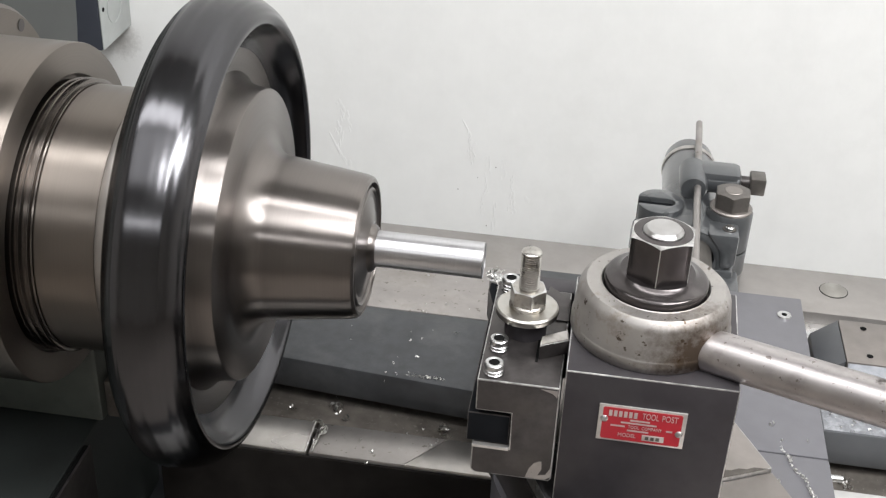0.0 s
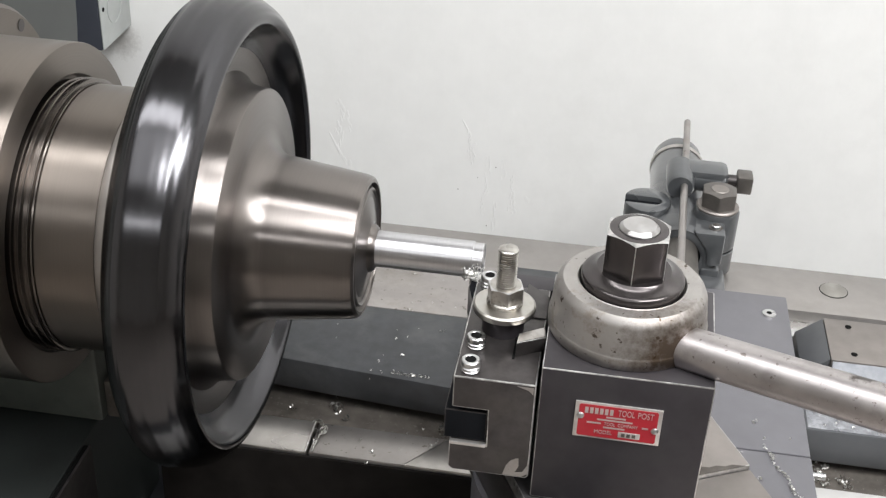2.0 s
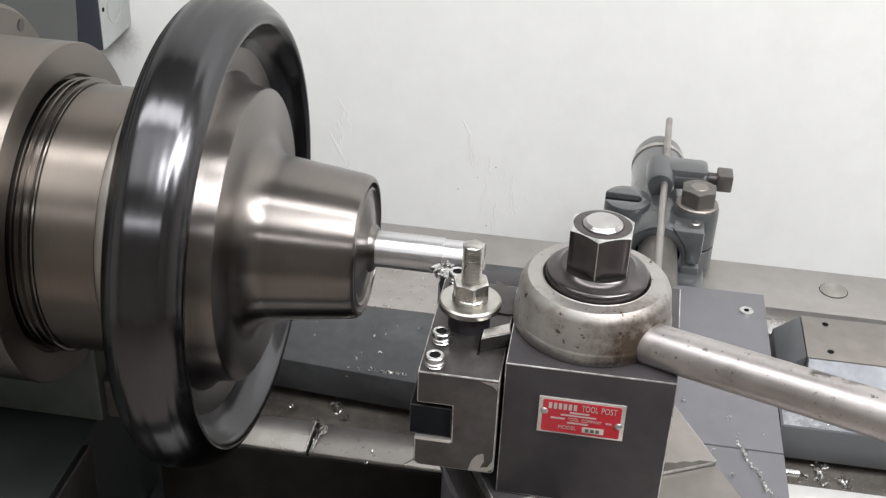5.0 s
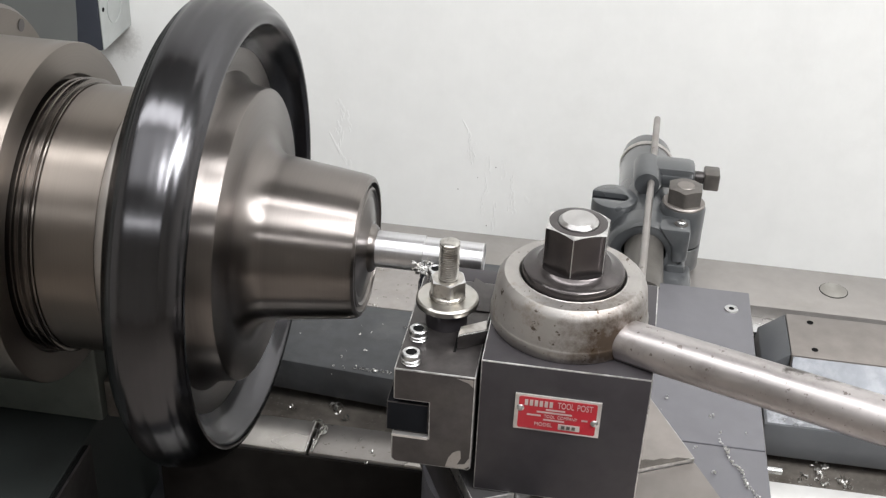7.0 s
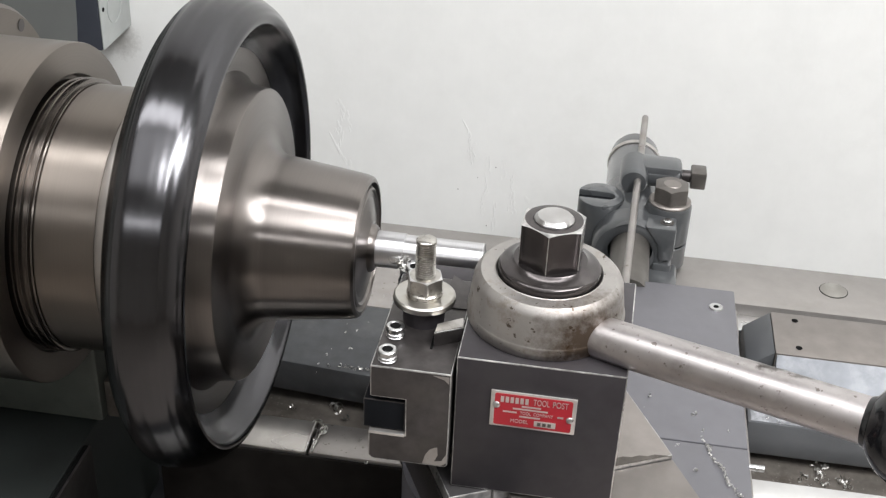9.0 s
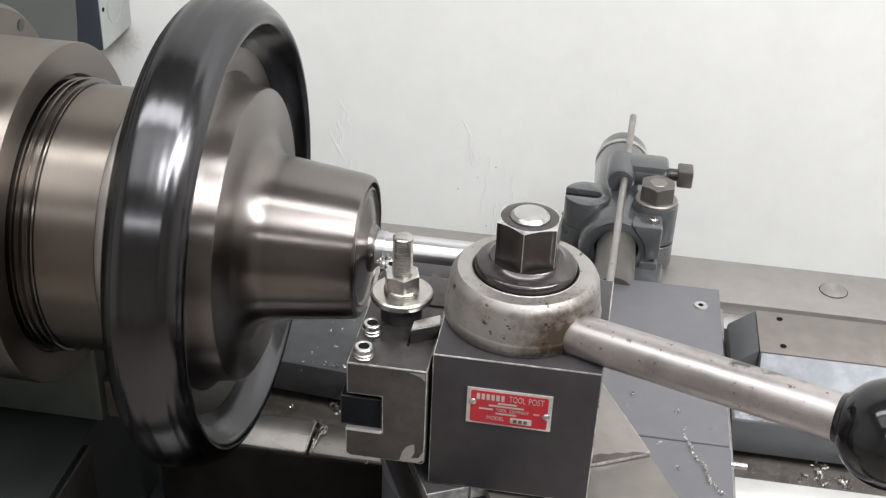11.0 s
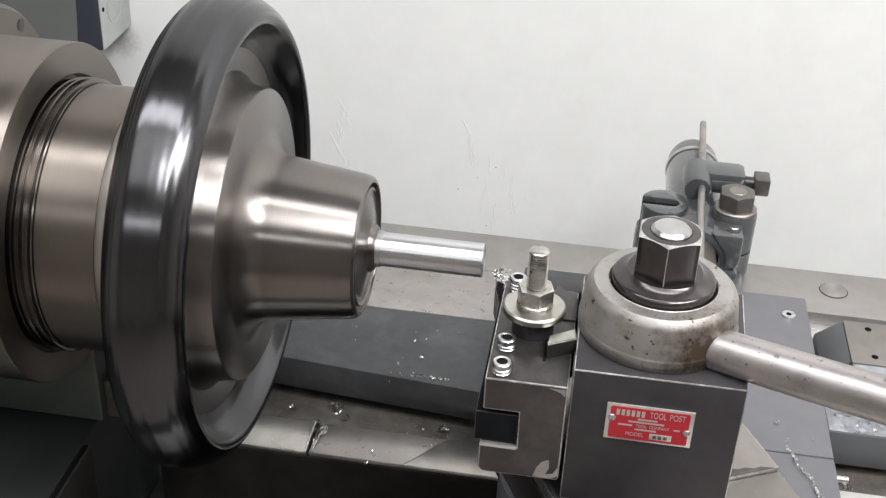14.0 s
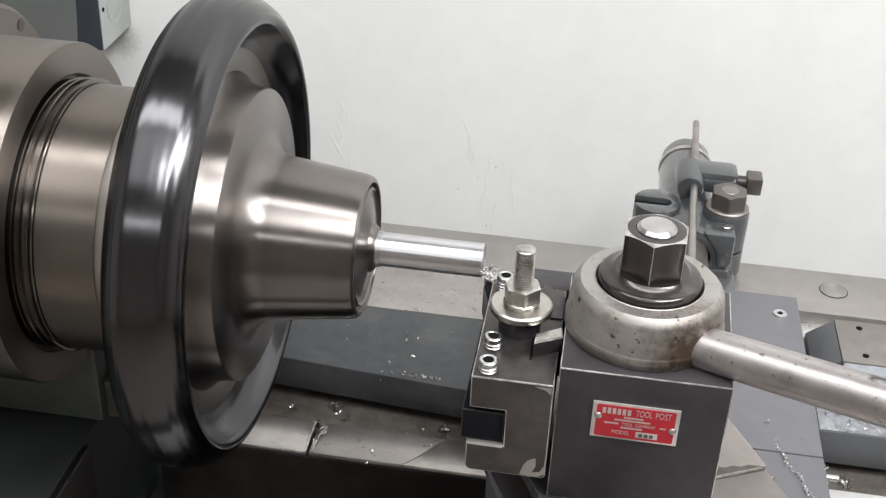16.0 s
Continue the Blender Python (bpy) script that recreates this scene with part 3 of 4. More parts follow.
def workpiece():
    t = thing("workpiece", (-0.2, AY, AZ), "turned steel workpiece with a black polished rim and slim stem", "workpiece")
    prof = [(0.0, -0.2858), (0.112, -0.2858)]
    for k in range(95):
        a = math.radians(215 - 195 * k / 94)
        ripple = 0.00009 * (math.sin(21 * a) + 0.8 * math.sin(33.7 * a + 1.0))
        s, c = math.sin(a), math.cos(a)
        half, power = (0.0192, 1.2) if c < 0 else (0.0362, 0.9)
        prof.append((0.1418 + (0.0252 + ripple) * math.copysign(abs(s) ** power, s), -0.2625 + (half + ripple) * math.copysign(abs(c) ** power, c)))
    # the narrow crest and the hollow inner slope down to the web
    prof += spline([prof[-2], prof[-1], (0.1497, -0.2281), (0.1476, -0.2287), (0.1457, -0.2304), (0.1436, -0.2345), (0.1404, -0.2396), (0.1360, -0.2440), (0.1318, -0.2467), (0.1288, -0.2484)], 6)
    prof += [(0.1287, -0.2530), (0.0, -0.2545)]
    part("rim", revolve(prof, ALONG_X, 200), STEEL_DARK, t, "polished black rounded rim")
    part("web", revolve([(0.0, -0.2544), (0.1285, -0.2529), (0.1286, -0.2485), (0.1240, -0.2492), (0.1150, -0.2510), (0.1110, -0.2528), (0.0, -0.2534)], ALONG_X, 160), STEEL_WARM, t, "recessed steel web behind the flange")
    prof = [(0.0, -0.2536), (0.1135, -0.2536), (0.1130, -0.2522), (0.1098, -0.2500), (0.1068, -0.2460), (0.1051, -0.2420), (0.1047, -0.2404), (0.1043, -0.2396), (0.1029, -0.2288), (0.1024, -0.2278), (0.1014, -0.2272), (0.077, -0.2260)]
    for k in range(1, 21):
        a = math.pi / 2 * k / 20
        prof.append((0.077 - 0.0195 * math.sin(a), -0.2260 + 0.0195 * (1 - math.cos(a))))
    prof += [(0.0508, -0.1545), (0.0495, -0.1505), (0.0475, -0.149), (0.0455, -0.149), (0.0447, -0.1525), (0.0425, -0.1525), (0.0420, -0.1500),
             (0.0405, -0.1492), (0.0390, -0.1505), (0.0, -0.1505)]
    part("hub", revolve(prof, ALONG_X, 160), STEEL_WARM, t, "turned tapered hub with a flange")
    prof = [(0.0, -0.153), (0.0385, -0.153), (0.0375, -0.1512), (0.030, -0.1490), (0.0205, -0.1475), (0.0172, -0.1465), (0.0162, -0.1440), (0.0150, -0.1428), (0.0132, -0.1420), (0.0, -0.1420)]
    part("end_cap", revolve(prof, ALONG_X, 96), STEEL_WARM, t)
    prof = [(0.0, -0.1435), (0.0119, -0.1435), (0.0119, -0.0682), (0.0113, -0.0676), (0.0, -0.0676)]
    part("stem", revolve(prof, ALONG_X, 64), STEEL_BRIGHT, t, "bright freshly turned stem")
    skin = revolve([(0.01195, -0.1430), (0.0127, -0.1430), (0.0127, -0.0678), (0.0124, -0.0674), (0.01195, -0.0674), (0.01195, -0.1430)], ALONG_X, 64)
    uncut = part("uncut_skin", skin, STEEL_ROUGH, t, "dull outer skin of the stem still to be cut")
    return t, uncut


CHUCK = chuck()
WORK, UNCUT = workpiece()


# ---- the carriage ----
def saddle():
    t = thing("saddle", (0.045, 0.2, -0.2515), "grey painted lathe saddle resting on the ways", "saddle")
    part("left_wing", prism([(-0.50, 0.1537), (0.0, 0.1113), (0.0, 0.2295), (-0.50, 0.2295)], -0.2405, -0.208, 0.002), SLAB_AND_SHADE, t)
    part("left_bearing", box(-0.50, 0.0, 0.2300, 0.3255, -0.2425, -0.2082, 0.0015), CAST, t, "bare machined bearing surface")
    # black sheet stands in for the shade under the wings
    part("wing_shade", box(-0.49, 0.49, 0.160, 0.32, -0.2515, -0.2408, 0.0005), DARK_HOLE, t)
    part("bridge", box(-0.048, 0.2145, -0.25, 0.30, -0.2425, -0.2088, 0.002), CAST, t)
    part("right_wing", box(0.215, 0.60, 0.125, 0.26, -0.2425, -0.2082, 0.002), GREY_DARK, t)
    part("oil_film", box(0.2175, 0.599, 0.1265, 0.1860, -0.2083, -0.2077, 0.0003), WET_PAINT, t, "pale wrinkled film of oil and coolant")
    part("apron", box(-0.045, 0.19, -0.27, 0.04, -0.5, -0.2435, 0.004), GAP_SHADE, t)
    part("pin", rod((0.205, 0.055, -0.2), (0.2225, 0.055, -0.2), 0.0027, steps=16), BRIGHT, t)
    return t


def bracket():
    t = thing("stop_bracket", (0.30, 0.22, -0.208), "stained iron bracket with two holes on the saddle", "bracket")
    m = Matrix(((1, 0, 0, 0), (0, 0, -1, 0.2535), (0, 1, 0, 0), (0, 0, 0, 1)))
    part("plate", prism([(0.2375, -0.177), (0.60, -0.177), (0.60, -0.2078), (0.2375, -0.2078)], 0.0, 0.067, 0.001, m), DULL_IRON, t)
    part("end_block", prism([(0.2370, -0.1772), (0.2370, -0.2078), (0.2140, -0.2078), (0.2150, -0.195)], 0.001, 0.066, 0.001, m), GREY_DARK, t)
    part("plastic_film", prism([(0.1862, -0.1778), (0.1862, -0.2074), (0.1590, -0.2074), (0.1640, -0.2040)], 0.2385, 0.60, 0.0008, Matrix(((0, 0, 1, 0), (1, 0, 0, 0), (0, 1, 0, 0), (0, 0, 0, 1)))), FILM, t, "pale film of coolant over the edge")
    for y in (0.242, 0.1985):
        part("hole", revolve([(0, 0), (0.0026, 0), (0.0030, 0.0005), (0, 0.0004)], upright(0.2585, y, -0.1771), 20), DARK_HOLE, t)
    return t


def cross_slide():
    t = thing("cross_slide", (0.07, 0.03, -0.2085), "grey painted cross slide with a countersunk screw", "cross slide")
    # left plates: same slide, the tool post's shade put into their colour
    part("shaded_plate", box(-0.058, 0.0395, 0.0375, 0.2660, -0.190, -0.1678, 0.0012), SLAB_AND_SHADE, t)
    part("top_plate", box(0.040, 0.2035, 0.0375, 0.2665, -0.190, -0.1675, 0.0012), GREY_PAINT, t)
    part("front_plate", box(0.0402, 0.2038, -0.24, 0.0367, -0.190, -0.1679, 0.0012), GREY_PAINT, t)
    part("shaded_front_plate", box(-0.0465, 0.0398, -0.24, 0.0367, -0.190, -0.1682, 0.0012), SLAB_AND_SHADE, t, "plate darkened for the shade under the compound rest", edge=WORN_EDGE)
    part("base", box(-0.046, 0.2075, -0.24, 0.262, -0.2084, -0.1903, 0.001), CAST, t)
    part("screw", revolve([(0, 0.0004), (0.0022, 0.0004), (0.0026, 0.0012), (0.0060, 0.0012), (0.0064, 0.0006), (0.0066, 0), (0, 0)], upright(0.1856, 0.2344, -0.1676), 28), BRIGHT, t, "bright countersunk screw")
    part("socket", hexagon(0.0026, 0.0, 0.0011, upright(0.1856, 0.2344, -0.1673)), DARK_HOLE, t)
    part("side_screw", rod((0.2036, 0.047, -0.178), (0.2047, 0.047, -0.178), 0.003, steps=14), OXIDE_WORN, t)
    return t


def compound_rest():
    t = thing("compound_rest", (0.05, -0.1, -0.1675), "machined iron compound rest swivelled under the tool post", "compound rest")
    u, v = Vector((0.447, -0.894)), Vector((-0.894, -0.447))
    tip = Vector((0.1300, -0.1195))
    def quad(a0, a1, b0, b1):
        return [tuple(tip + u * a + v * b) for a, b in ((a0, b0), (a1, b0), (a1, b1), (a0, b1))]
    part("top_slide", prism(quad(-0.12, 0.0, 0.0, 0.1195), -0.0645, -0.0545, 0.0006), DULL_IRON, t, edge=WORN_EDGE)
    # the top slide goes on here, with the holder's shadow in its colour
    part("slide_flank", prism(quad(-0.12, 0.0, 0.120, 0.147), -0.0645, -0.0547, 0.0008), FLANK_SHADE, t, "flank darkened for the holder's shadow, bright worn edge", edge=WORN_EDGE)
    grime = [(0.0, 0.003), (0.0, 0.075), (-0.0105, 0.075), (-0.0095, 0.062), (-0.0100, 0.055), (-0.0080, 0.048), (-0.0085, 0.043), (-0.0066, 0.037), (-0.0069, 0.031), (-0.0048, 0.026), (-0.0052, 0.021), (-0.0030, 0.016), (-0.0034, 0.011), (-0.0012, 0.006)]
    part("grime", prism([tuple(tip + u * a + v * b) for a, b in grime], -0.0546, -0.0543, 0), CAST_DIRTY, t, "dark oily grime along the edge")
    part("slide_way", prism(quad(0.0006, 0.14, 0.0, 0.110), -0.100, -0.0572, 0.0008), DULL_IRON, t)
    part("slide_body", prism(quad(-0.12, 0.0, 0.001, 0.110), -0.100, -0.0648, 0.001), DULL_IRON, t)
    part("gib", prism(quad(-0.10, 0.14, 0.1105, 0.148), -0.110, -0.0655, 0.0008), FLANK_SHADE, t, edge=OXIDE_WORN)
    part("swivel_base", revolve([(0, -0.1674), (0.080, -0.1674), (0.080, -0.1005), (0, -0.1005)], upright(0.035, -0.09, 0), 64), GREY_PAINT, t)
    return t


def lettering(name, words, height, width, x, z, parent, material, y=-0.17605):
    cu = bpy.data.curves.new("letters", "FONT")
    cu.body, cu.size, cu.align_x, cu.align_y, cu.extrude = words, height, "CENTER", "CENTER", 0.0001
    tmp = new("letters", cu)
    me = bpy.data.meshes.new_from_object(tmp)
    bpy.data.objects.remove(tmp)
    bm = bmesh.new()
    bm.from_mesh(me)
    bpy.data.meshes.remove(me)
    wide = max(v.co.x for v in bm.verts) - min(v.co.x for v in bm.verts)
    bm.transform(Matrix.Translation((x, y, z)) @ pose(0, 0, 0, 90, 0, 0) @ Matrix.Diagonal((width / wide, 1, 1, 1)))
    return part(name, bm, material, parent, smooth=False)


def tool_post():
    t = thing("tool_post", (0.045, -0.1245, -0.054), "black quick-change tool post with a red plate", "tool post")
    part("block", prism([(-0.0025, -0.1745), (0.0927, -0.1745), (0.0952, -0.0752), (-0.0025, -0.0745)], -0.054, 0.0405, 0.0007), BLACK_OXIDE, t, edge=WORN_EDGE)
    c = (0.0425, -0.1232)
    part("cap_ring", revolve([(0, 0.0407), (0.0455, 0.0407), (0.0462, 0.042), (0.0462, 0.048), (0.0459, 0.0485), (0.0457, 0.049), (0.0435, 0.0665), (0.0422, 0.0695), (0.0395, 0.0722), (0.0318, 0.0724), (0.0312, 0.0728), (0.0306, 0.0722), (0.0303, 0.0665), (0, 0.066)],
                             upright(*c, 0), 96), NICKEL_RUST, t, "worn nickel cam ring with rust by the handle")
    part("collar", revolve([(0, 0.066), (0.0296, 0.066), (0.0297, 0.0742), (0.0295, 0.0755), (0.0290, 0.0765), (0.0282, 0.0771), (0.0268, 0.0776), (0.0246, 0.0784), (0.0226, 0.0795), (0.0212, 0.0808), (0, 0.0810)], upright(*c, 0), 72), GLOSS_BLACK, t)
    part("nut", hexagon(0.0198, 0.0795, 0.1062, upright(*c, 0) @ pose(0, 0, 0, 0, 0, 86), hole=0.0118, worn=True), GLOSS_BLACK, t, "worn black hexagon nut", edge=WORN_EDGE, rim=True)
    part("bolt_end", revolve([(0, 0.09), (0.0114, 0.09), (0.0114, 0.1068), (0.0095, 0.1088), (0, 0.1090)], upright(*c, 0), 48), FACED, t, "bright turned end of the centre bolt")
    a, b = Vector((0.0620, -0.1437, 0.0471)), Vector((0.2122, -0.2136, 0.0607))
    pts = [a + (b - a) * k / 16 for k in range(17)]
    part("handle", sweep(pts, [0.0112] + [0.0126] * 16), HANDLE_STEEL, t, "worn round steel handle")
    d = (b - a).normalized()
    part("knob", revolve([(0, -0.0260), (0.0125, -0.0260), (0.0133, -0.0250)] + [(0.0280 * math.sin(a), 0.001 - 0.0277 * math.cos(a)) for a in (math.radians(30 + 150 * k / 24) for k in range(25))],
                         toward(b + d * 0.0245, b + d * 0.2), 56), KNOB, t, "black plastic ball knob")
    plate = part("name_plate", box(0.0182, 0.0670, -0.1757, -0.1746, -0.0034, 0.0216, 0.0003), SILVER, t, "red and silver maker's plate with two rivets")
    part("enamel", prism([(0.0205, -0.0012), (0.0213, -0.0020), (0.0639, -0.0020), (0.0647, -0.0012), (0.0647, 0.0193), (0.0639, 0.0201), (0.0213, 0.0201), (0.0205, 0.0193)], 0.0, 0.0003, 0,
                         Matrix(((1, 0, 0, 0), (0, 0, -1, -0.17565), (0, 1, 0, 0), (0, 0, 0, 1)))), RED, plate)
    for k in range(6):
        part("title_bar", box(0.0238 + 0.0028 * k, 0.0257 + 0.0028 * k, -0.17610, -0.17585, 0.0143, 0.0184, 0), SILVER, plate)
    lettering("lettering", "TOOL", 0.0060, 0.0092, 0.0470, 0.0164, plate, SILVER)
    lettering("lettering", "POST", 0.0060, 0.0088, 0.0578, 0.0164, plate, SILVER)
    for x0, x1, z in ((0.036, 0.047, 0.0126), (0.031, 0.051, 0.0106), (0.0255, 0.0335, 0.0079), (0.0565, 0.0600, 0.0079), (0.035, 0.047, 0.0054)):
        part("text_bar", box(x0, x1, -0.17610, -0.17585, z - 0.0005, z + 0.0006, 0), SILVER, plate)
    lettering("lettering", "TOOL", 0.0030, 0.0062, 0.0384, 0.0079, plate, SILVER)
    lettering("lettering", "COMPANY", 0.0030, 0.0112, 0.0485, 0.0079, plate, SILVER)
    lettering("lettering", "MODEL", 0.0036, 0.0100, 0.0352, 0.0018, plate, SILVER)
    part("number_field", box(0.0437, 0.0560, -0.17615, -0.17585, -0.0004, 0.0036, 0.0001), SILVER, plate)
    for k in range(3):
        part("number_bar", box(0.0455 + 0.003 * k, 0.0475 + 0.003 * k, -0.17635, -0.17605, 0.0004, 0.0027, 0), CAST_DIRTY, plate)
    for x, z in ((0.0216, 0.0120), (0.0637, 0.0070)):
        part("rivet", revolve([(0.0023, 0), (0.0020, 0.0008), (0.0012, 0.0014), (0, 0.0016)], Matrix.Translation((x, -0.1757, z)) @ pose(0, 0, 0, 90, 0, 0), 20), BRIGHT, plate)
    return t


def threaded(r, z0, z1, pitch, m, depth=0.0007, dome=True):
    prof, z = [(0, z0), (r, z0)], z0
    while z + pitch < z1 - 0.001:
        prof += [(r, z + pitch * 0.15), (r - depth, z + pitch * 0.5), (r, z + pitch * 0.85)]
        z += pitch
    prof += [(r, z1 - 0.0012), (r * 0.82, z1 - 0.0003), (r * 0.5, z1), (0, z1 + (0.0003 if dome else 0))]
    return revolve(prof, m, 36)


def set_screw(t, x, y, top, turn):
    m = upright(x, y, 0)
    prof, z = [(0.0055, 0.0305)], 0.0305
    while z + 0.0022 < top - 0.0005:
        prof += [(0.0056, z + 0.0004), (0.0048, z + 0.0011), (0.0056, z + 0.0018)]
        z += 0.0022
    prof += [(0.0054, top - 0.0006), (0.0048, top), (0.0034, top), (0.0030, top - 0.0004), (0.0030, top - 0.004), (0, top - 0.004)]
    s = part("set_screw", revolve(prof, m, 36), BRIGHT, t, "bright threaded set screw with a hex socket")
    part("socket", hexagon(0.0033, top - 0.0035, top + 0.0001, m @ pose(0, 0, 0, 0, 0, turn)), DARK_HOLE, s)


def tool_holder():
    t = thing("tool_holder", (-0.028, -0.12, -0.0375), "worn black tool holder on the tool post", "tool holder")
    m = Matrix(((1, 0, 0, 0), (0, 0, -1, -0.0785), (0, 1, 0, 0), (0, 0, 0, 1)))
    outline = [(-0.0512, 0.0085), (-0.0306, 0.0085), (-0.0303, -0.0172), (-0.0520, -0.0172), (-0.0520, -0.0355), (-0.0503, -0.0372), (-0.0490, -0.0378), (-0.0060, -0.0378), (-0.0044, -0.0360), (-0.0044, 0.0302), (-0.0512, 0.0302)]
    part("body", prism(outline, 0.0, 0.1000, 0.0008, m), OXIDE_WORN, t, "worn body with a slot for the tool", edge=WORN_EDGE)
    part("rear_land", box(-0.0450, -0.0030, -0.0783, -0.0625, -0.037, 0.0298, 0.0008), BLACK_OXIDE, t)
    part("dovetail", prism([(-0.0043, -0.112), (-0.0043, -0.088), (-0.012, -0.0805), (-0.0185, -0.0750), (-0.0195, -0.085), (-0.0195, -0.112)], 0.0303, 0.0312, 0.0003), OXIDE_WORN, t)
    # silver strip paints the bright reflection on the lower jaw
    part("jaw_glint", box(-0.0518, -0.0306, -0.1789, -0.1757, -0.0186, -0.0166, 0.0003), SILVER, t, "lip of the slot, its reflection painted silver")
    # black strip stands in for the shadow beside the wedge
    part("wedge_shadow", box(-0.0207, -0.0192, -0.1560, -0.1330, 0.0300, 0.0305, 0), DARK_HOLE, t)
    wedge = part("lock_wedge", prism([(-0.0190, -0.1535), (-0.0025, -0.1440), (-0.0040, -0.1340), (-0.0190, -0.1440)], 0.0304, 0.0398, 0.0006), OXIDE_WORN, t, "dark wedge with bright worn edges", edge=BRIGHT, rim=True)
    # thin plate makes the top brighter than the wedge's sides
    part("wedge_face", prism([(-0.0184, -0.1522), (-0.0034, -0.1437), (-0.0046, -0.1349), (-0.0184, -0.1442)], 0.0399, 0.0402, 0), NICKEL, wedge, "brighter top face")
    for y, top, turn in ((-0.1705, 0.0375, 12), (-0.1466, 0.0375, 20), (-0.1020, 0.0365, 5), (-0.0830, 0.0395, 30)):
        set_screw(t, -0.0428, y, top, turn)
    s = upright(-0.0294, -0.1258, 0)
    # black sleeve added in place of the shadow under the washer
    part("washer_shade", revolve([(0, 0.0303), (0.0125, 0.0303), (0.0125, 0.0437), (0, 0.0437)], s, 32), BLACK_OXIDE, t)
    part("stud", threaded(0.0060, 0.0303, 0.0862, 0.0015, s, 0.0010), STUD, t, "threaded steel height stud")
    part("washer", revolve([(0.0056, 0.0438), (0.0172, 0.0438), (0.0185, 0.0443), (0.0187, 0.0452), (0.0185, 0.0475), (0.0174, 0.0484), (0.0056, 0.0484)], s, 64), ZINC, t, "thick yellowish washer")
    part("nut_flange", revolve([(0.0056, 0.0485), (0.0108, 0.0485), (0.0108, 0.0508), (0.0100, 0.0516), (0.0056, 0.0516)], s, 36), STUD, t)
    part("worn_patch", prism([(-0.0195, -0.0365), (-0.0178, -0.0297), (-0.0153, -0.0254), (-0.0124, -0.0236), (-0.0108, -0.0233), (-0.0104, -0.0290), (-0.0125, -0.0340), (-0.0080, -0.0330), (-0.0056, -0.0280), (-0.0052, -0.0200), (-0.0050, -0.0340), (-0.0084, -0.0366)], 0.0, 0.00025, 0, Matrix(((1, 0, 0, 0), (0, 0, -1, -0.1785), (0, 1, 0, 0), (0, 0, 0, 1)))), CAST, t, "patch worn to bare metal")
    part("worn_patch", prism([(-0.0150, 0.0285), (-0.0056, 0.0285), (-0.0056, 0.0235), (-0.0083, 0.0262)], 0.0, 0.00025, 0, Matrix(((1, 0, 0, 0), (0, 0, -1, -0.1785), (0, 1, 0, 0), (0, 0, 0, 1)))), CAST, t, "patch worn to bare metal")
    part("stud_nut", hexagon(0.0110, 0.0516, 0.0612, s @ pose(0, 0, 0, 0, 0, 106), hole=0.0054, worn=True), STUD, t, "zinc plated hexagon nut", edge=BRIGHT, rim=True)
    return t


def cutting_tool():
    t = thing("cutting_tool", (-0.043, -0.1, -0.0195), "black square turning tool clamped in the holder", "cutting tool")
    part("shank", prism([(-0.0556, -0.1755), (-0.0309, -0.1755), (-0.0309, -0.050), (-0.0480, -0.030), (-0.0590, -0.0255), (-0.0600, -0.045), (-0.0556, -0.062)], -0.0166, 0.0040, 0.0006), TOOL_BLACK, t, edge=OXIDE_WORN)
    part("insert", prism([(-0.0613, -0.0228), (-0.0520, -0.0265), (-0.0530, -0.0390), (-0.0605, -0.0360)], -0.0010, 0.0050, 0.0004), BRIGHT, t, "bright carbide insert")
    part("clamp_screw", rod((-0.0500, -0.0400, 0.0018), (-0.0500, -0.0400, 0.0066), 0.0045, steps=20, round_end=0.0008), OXIDE_WORN, t)
    return t


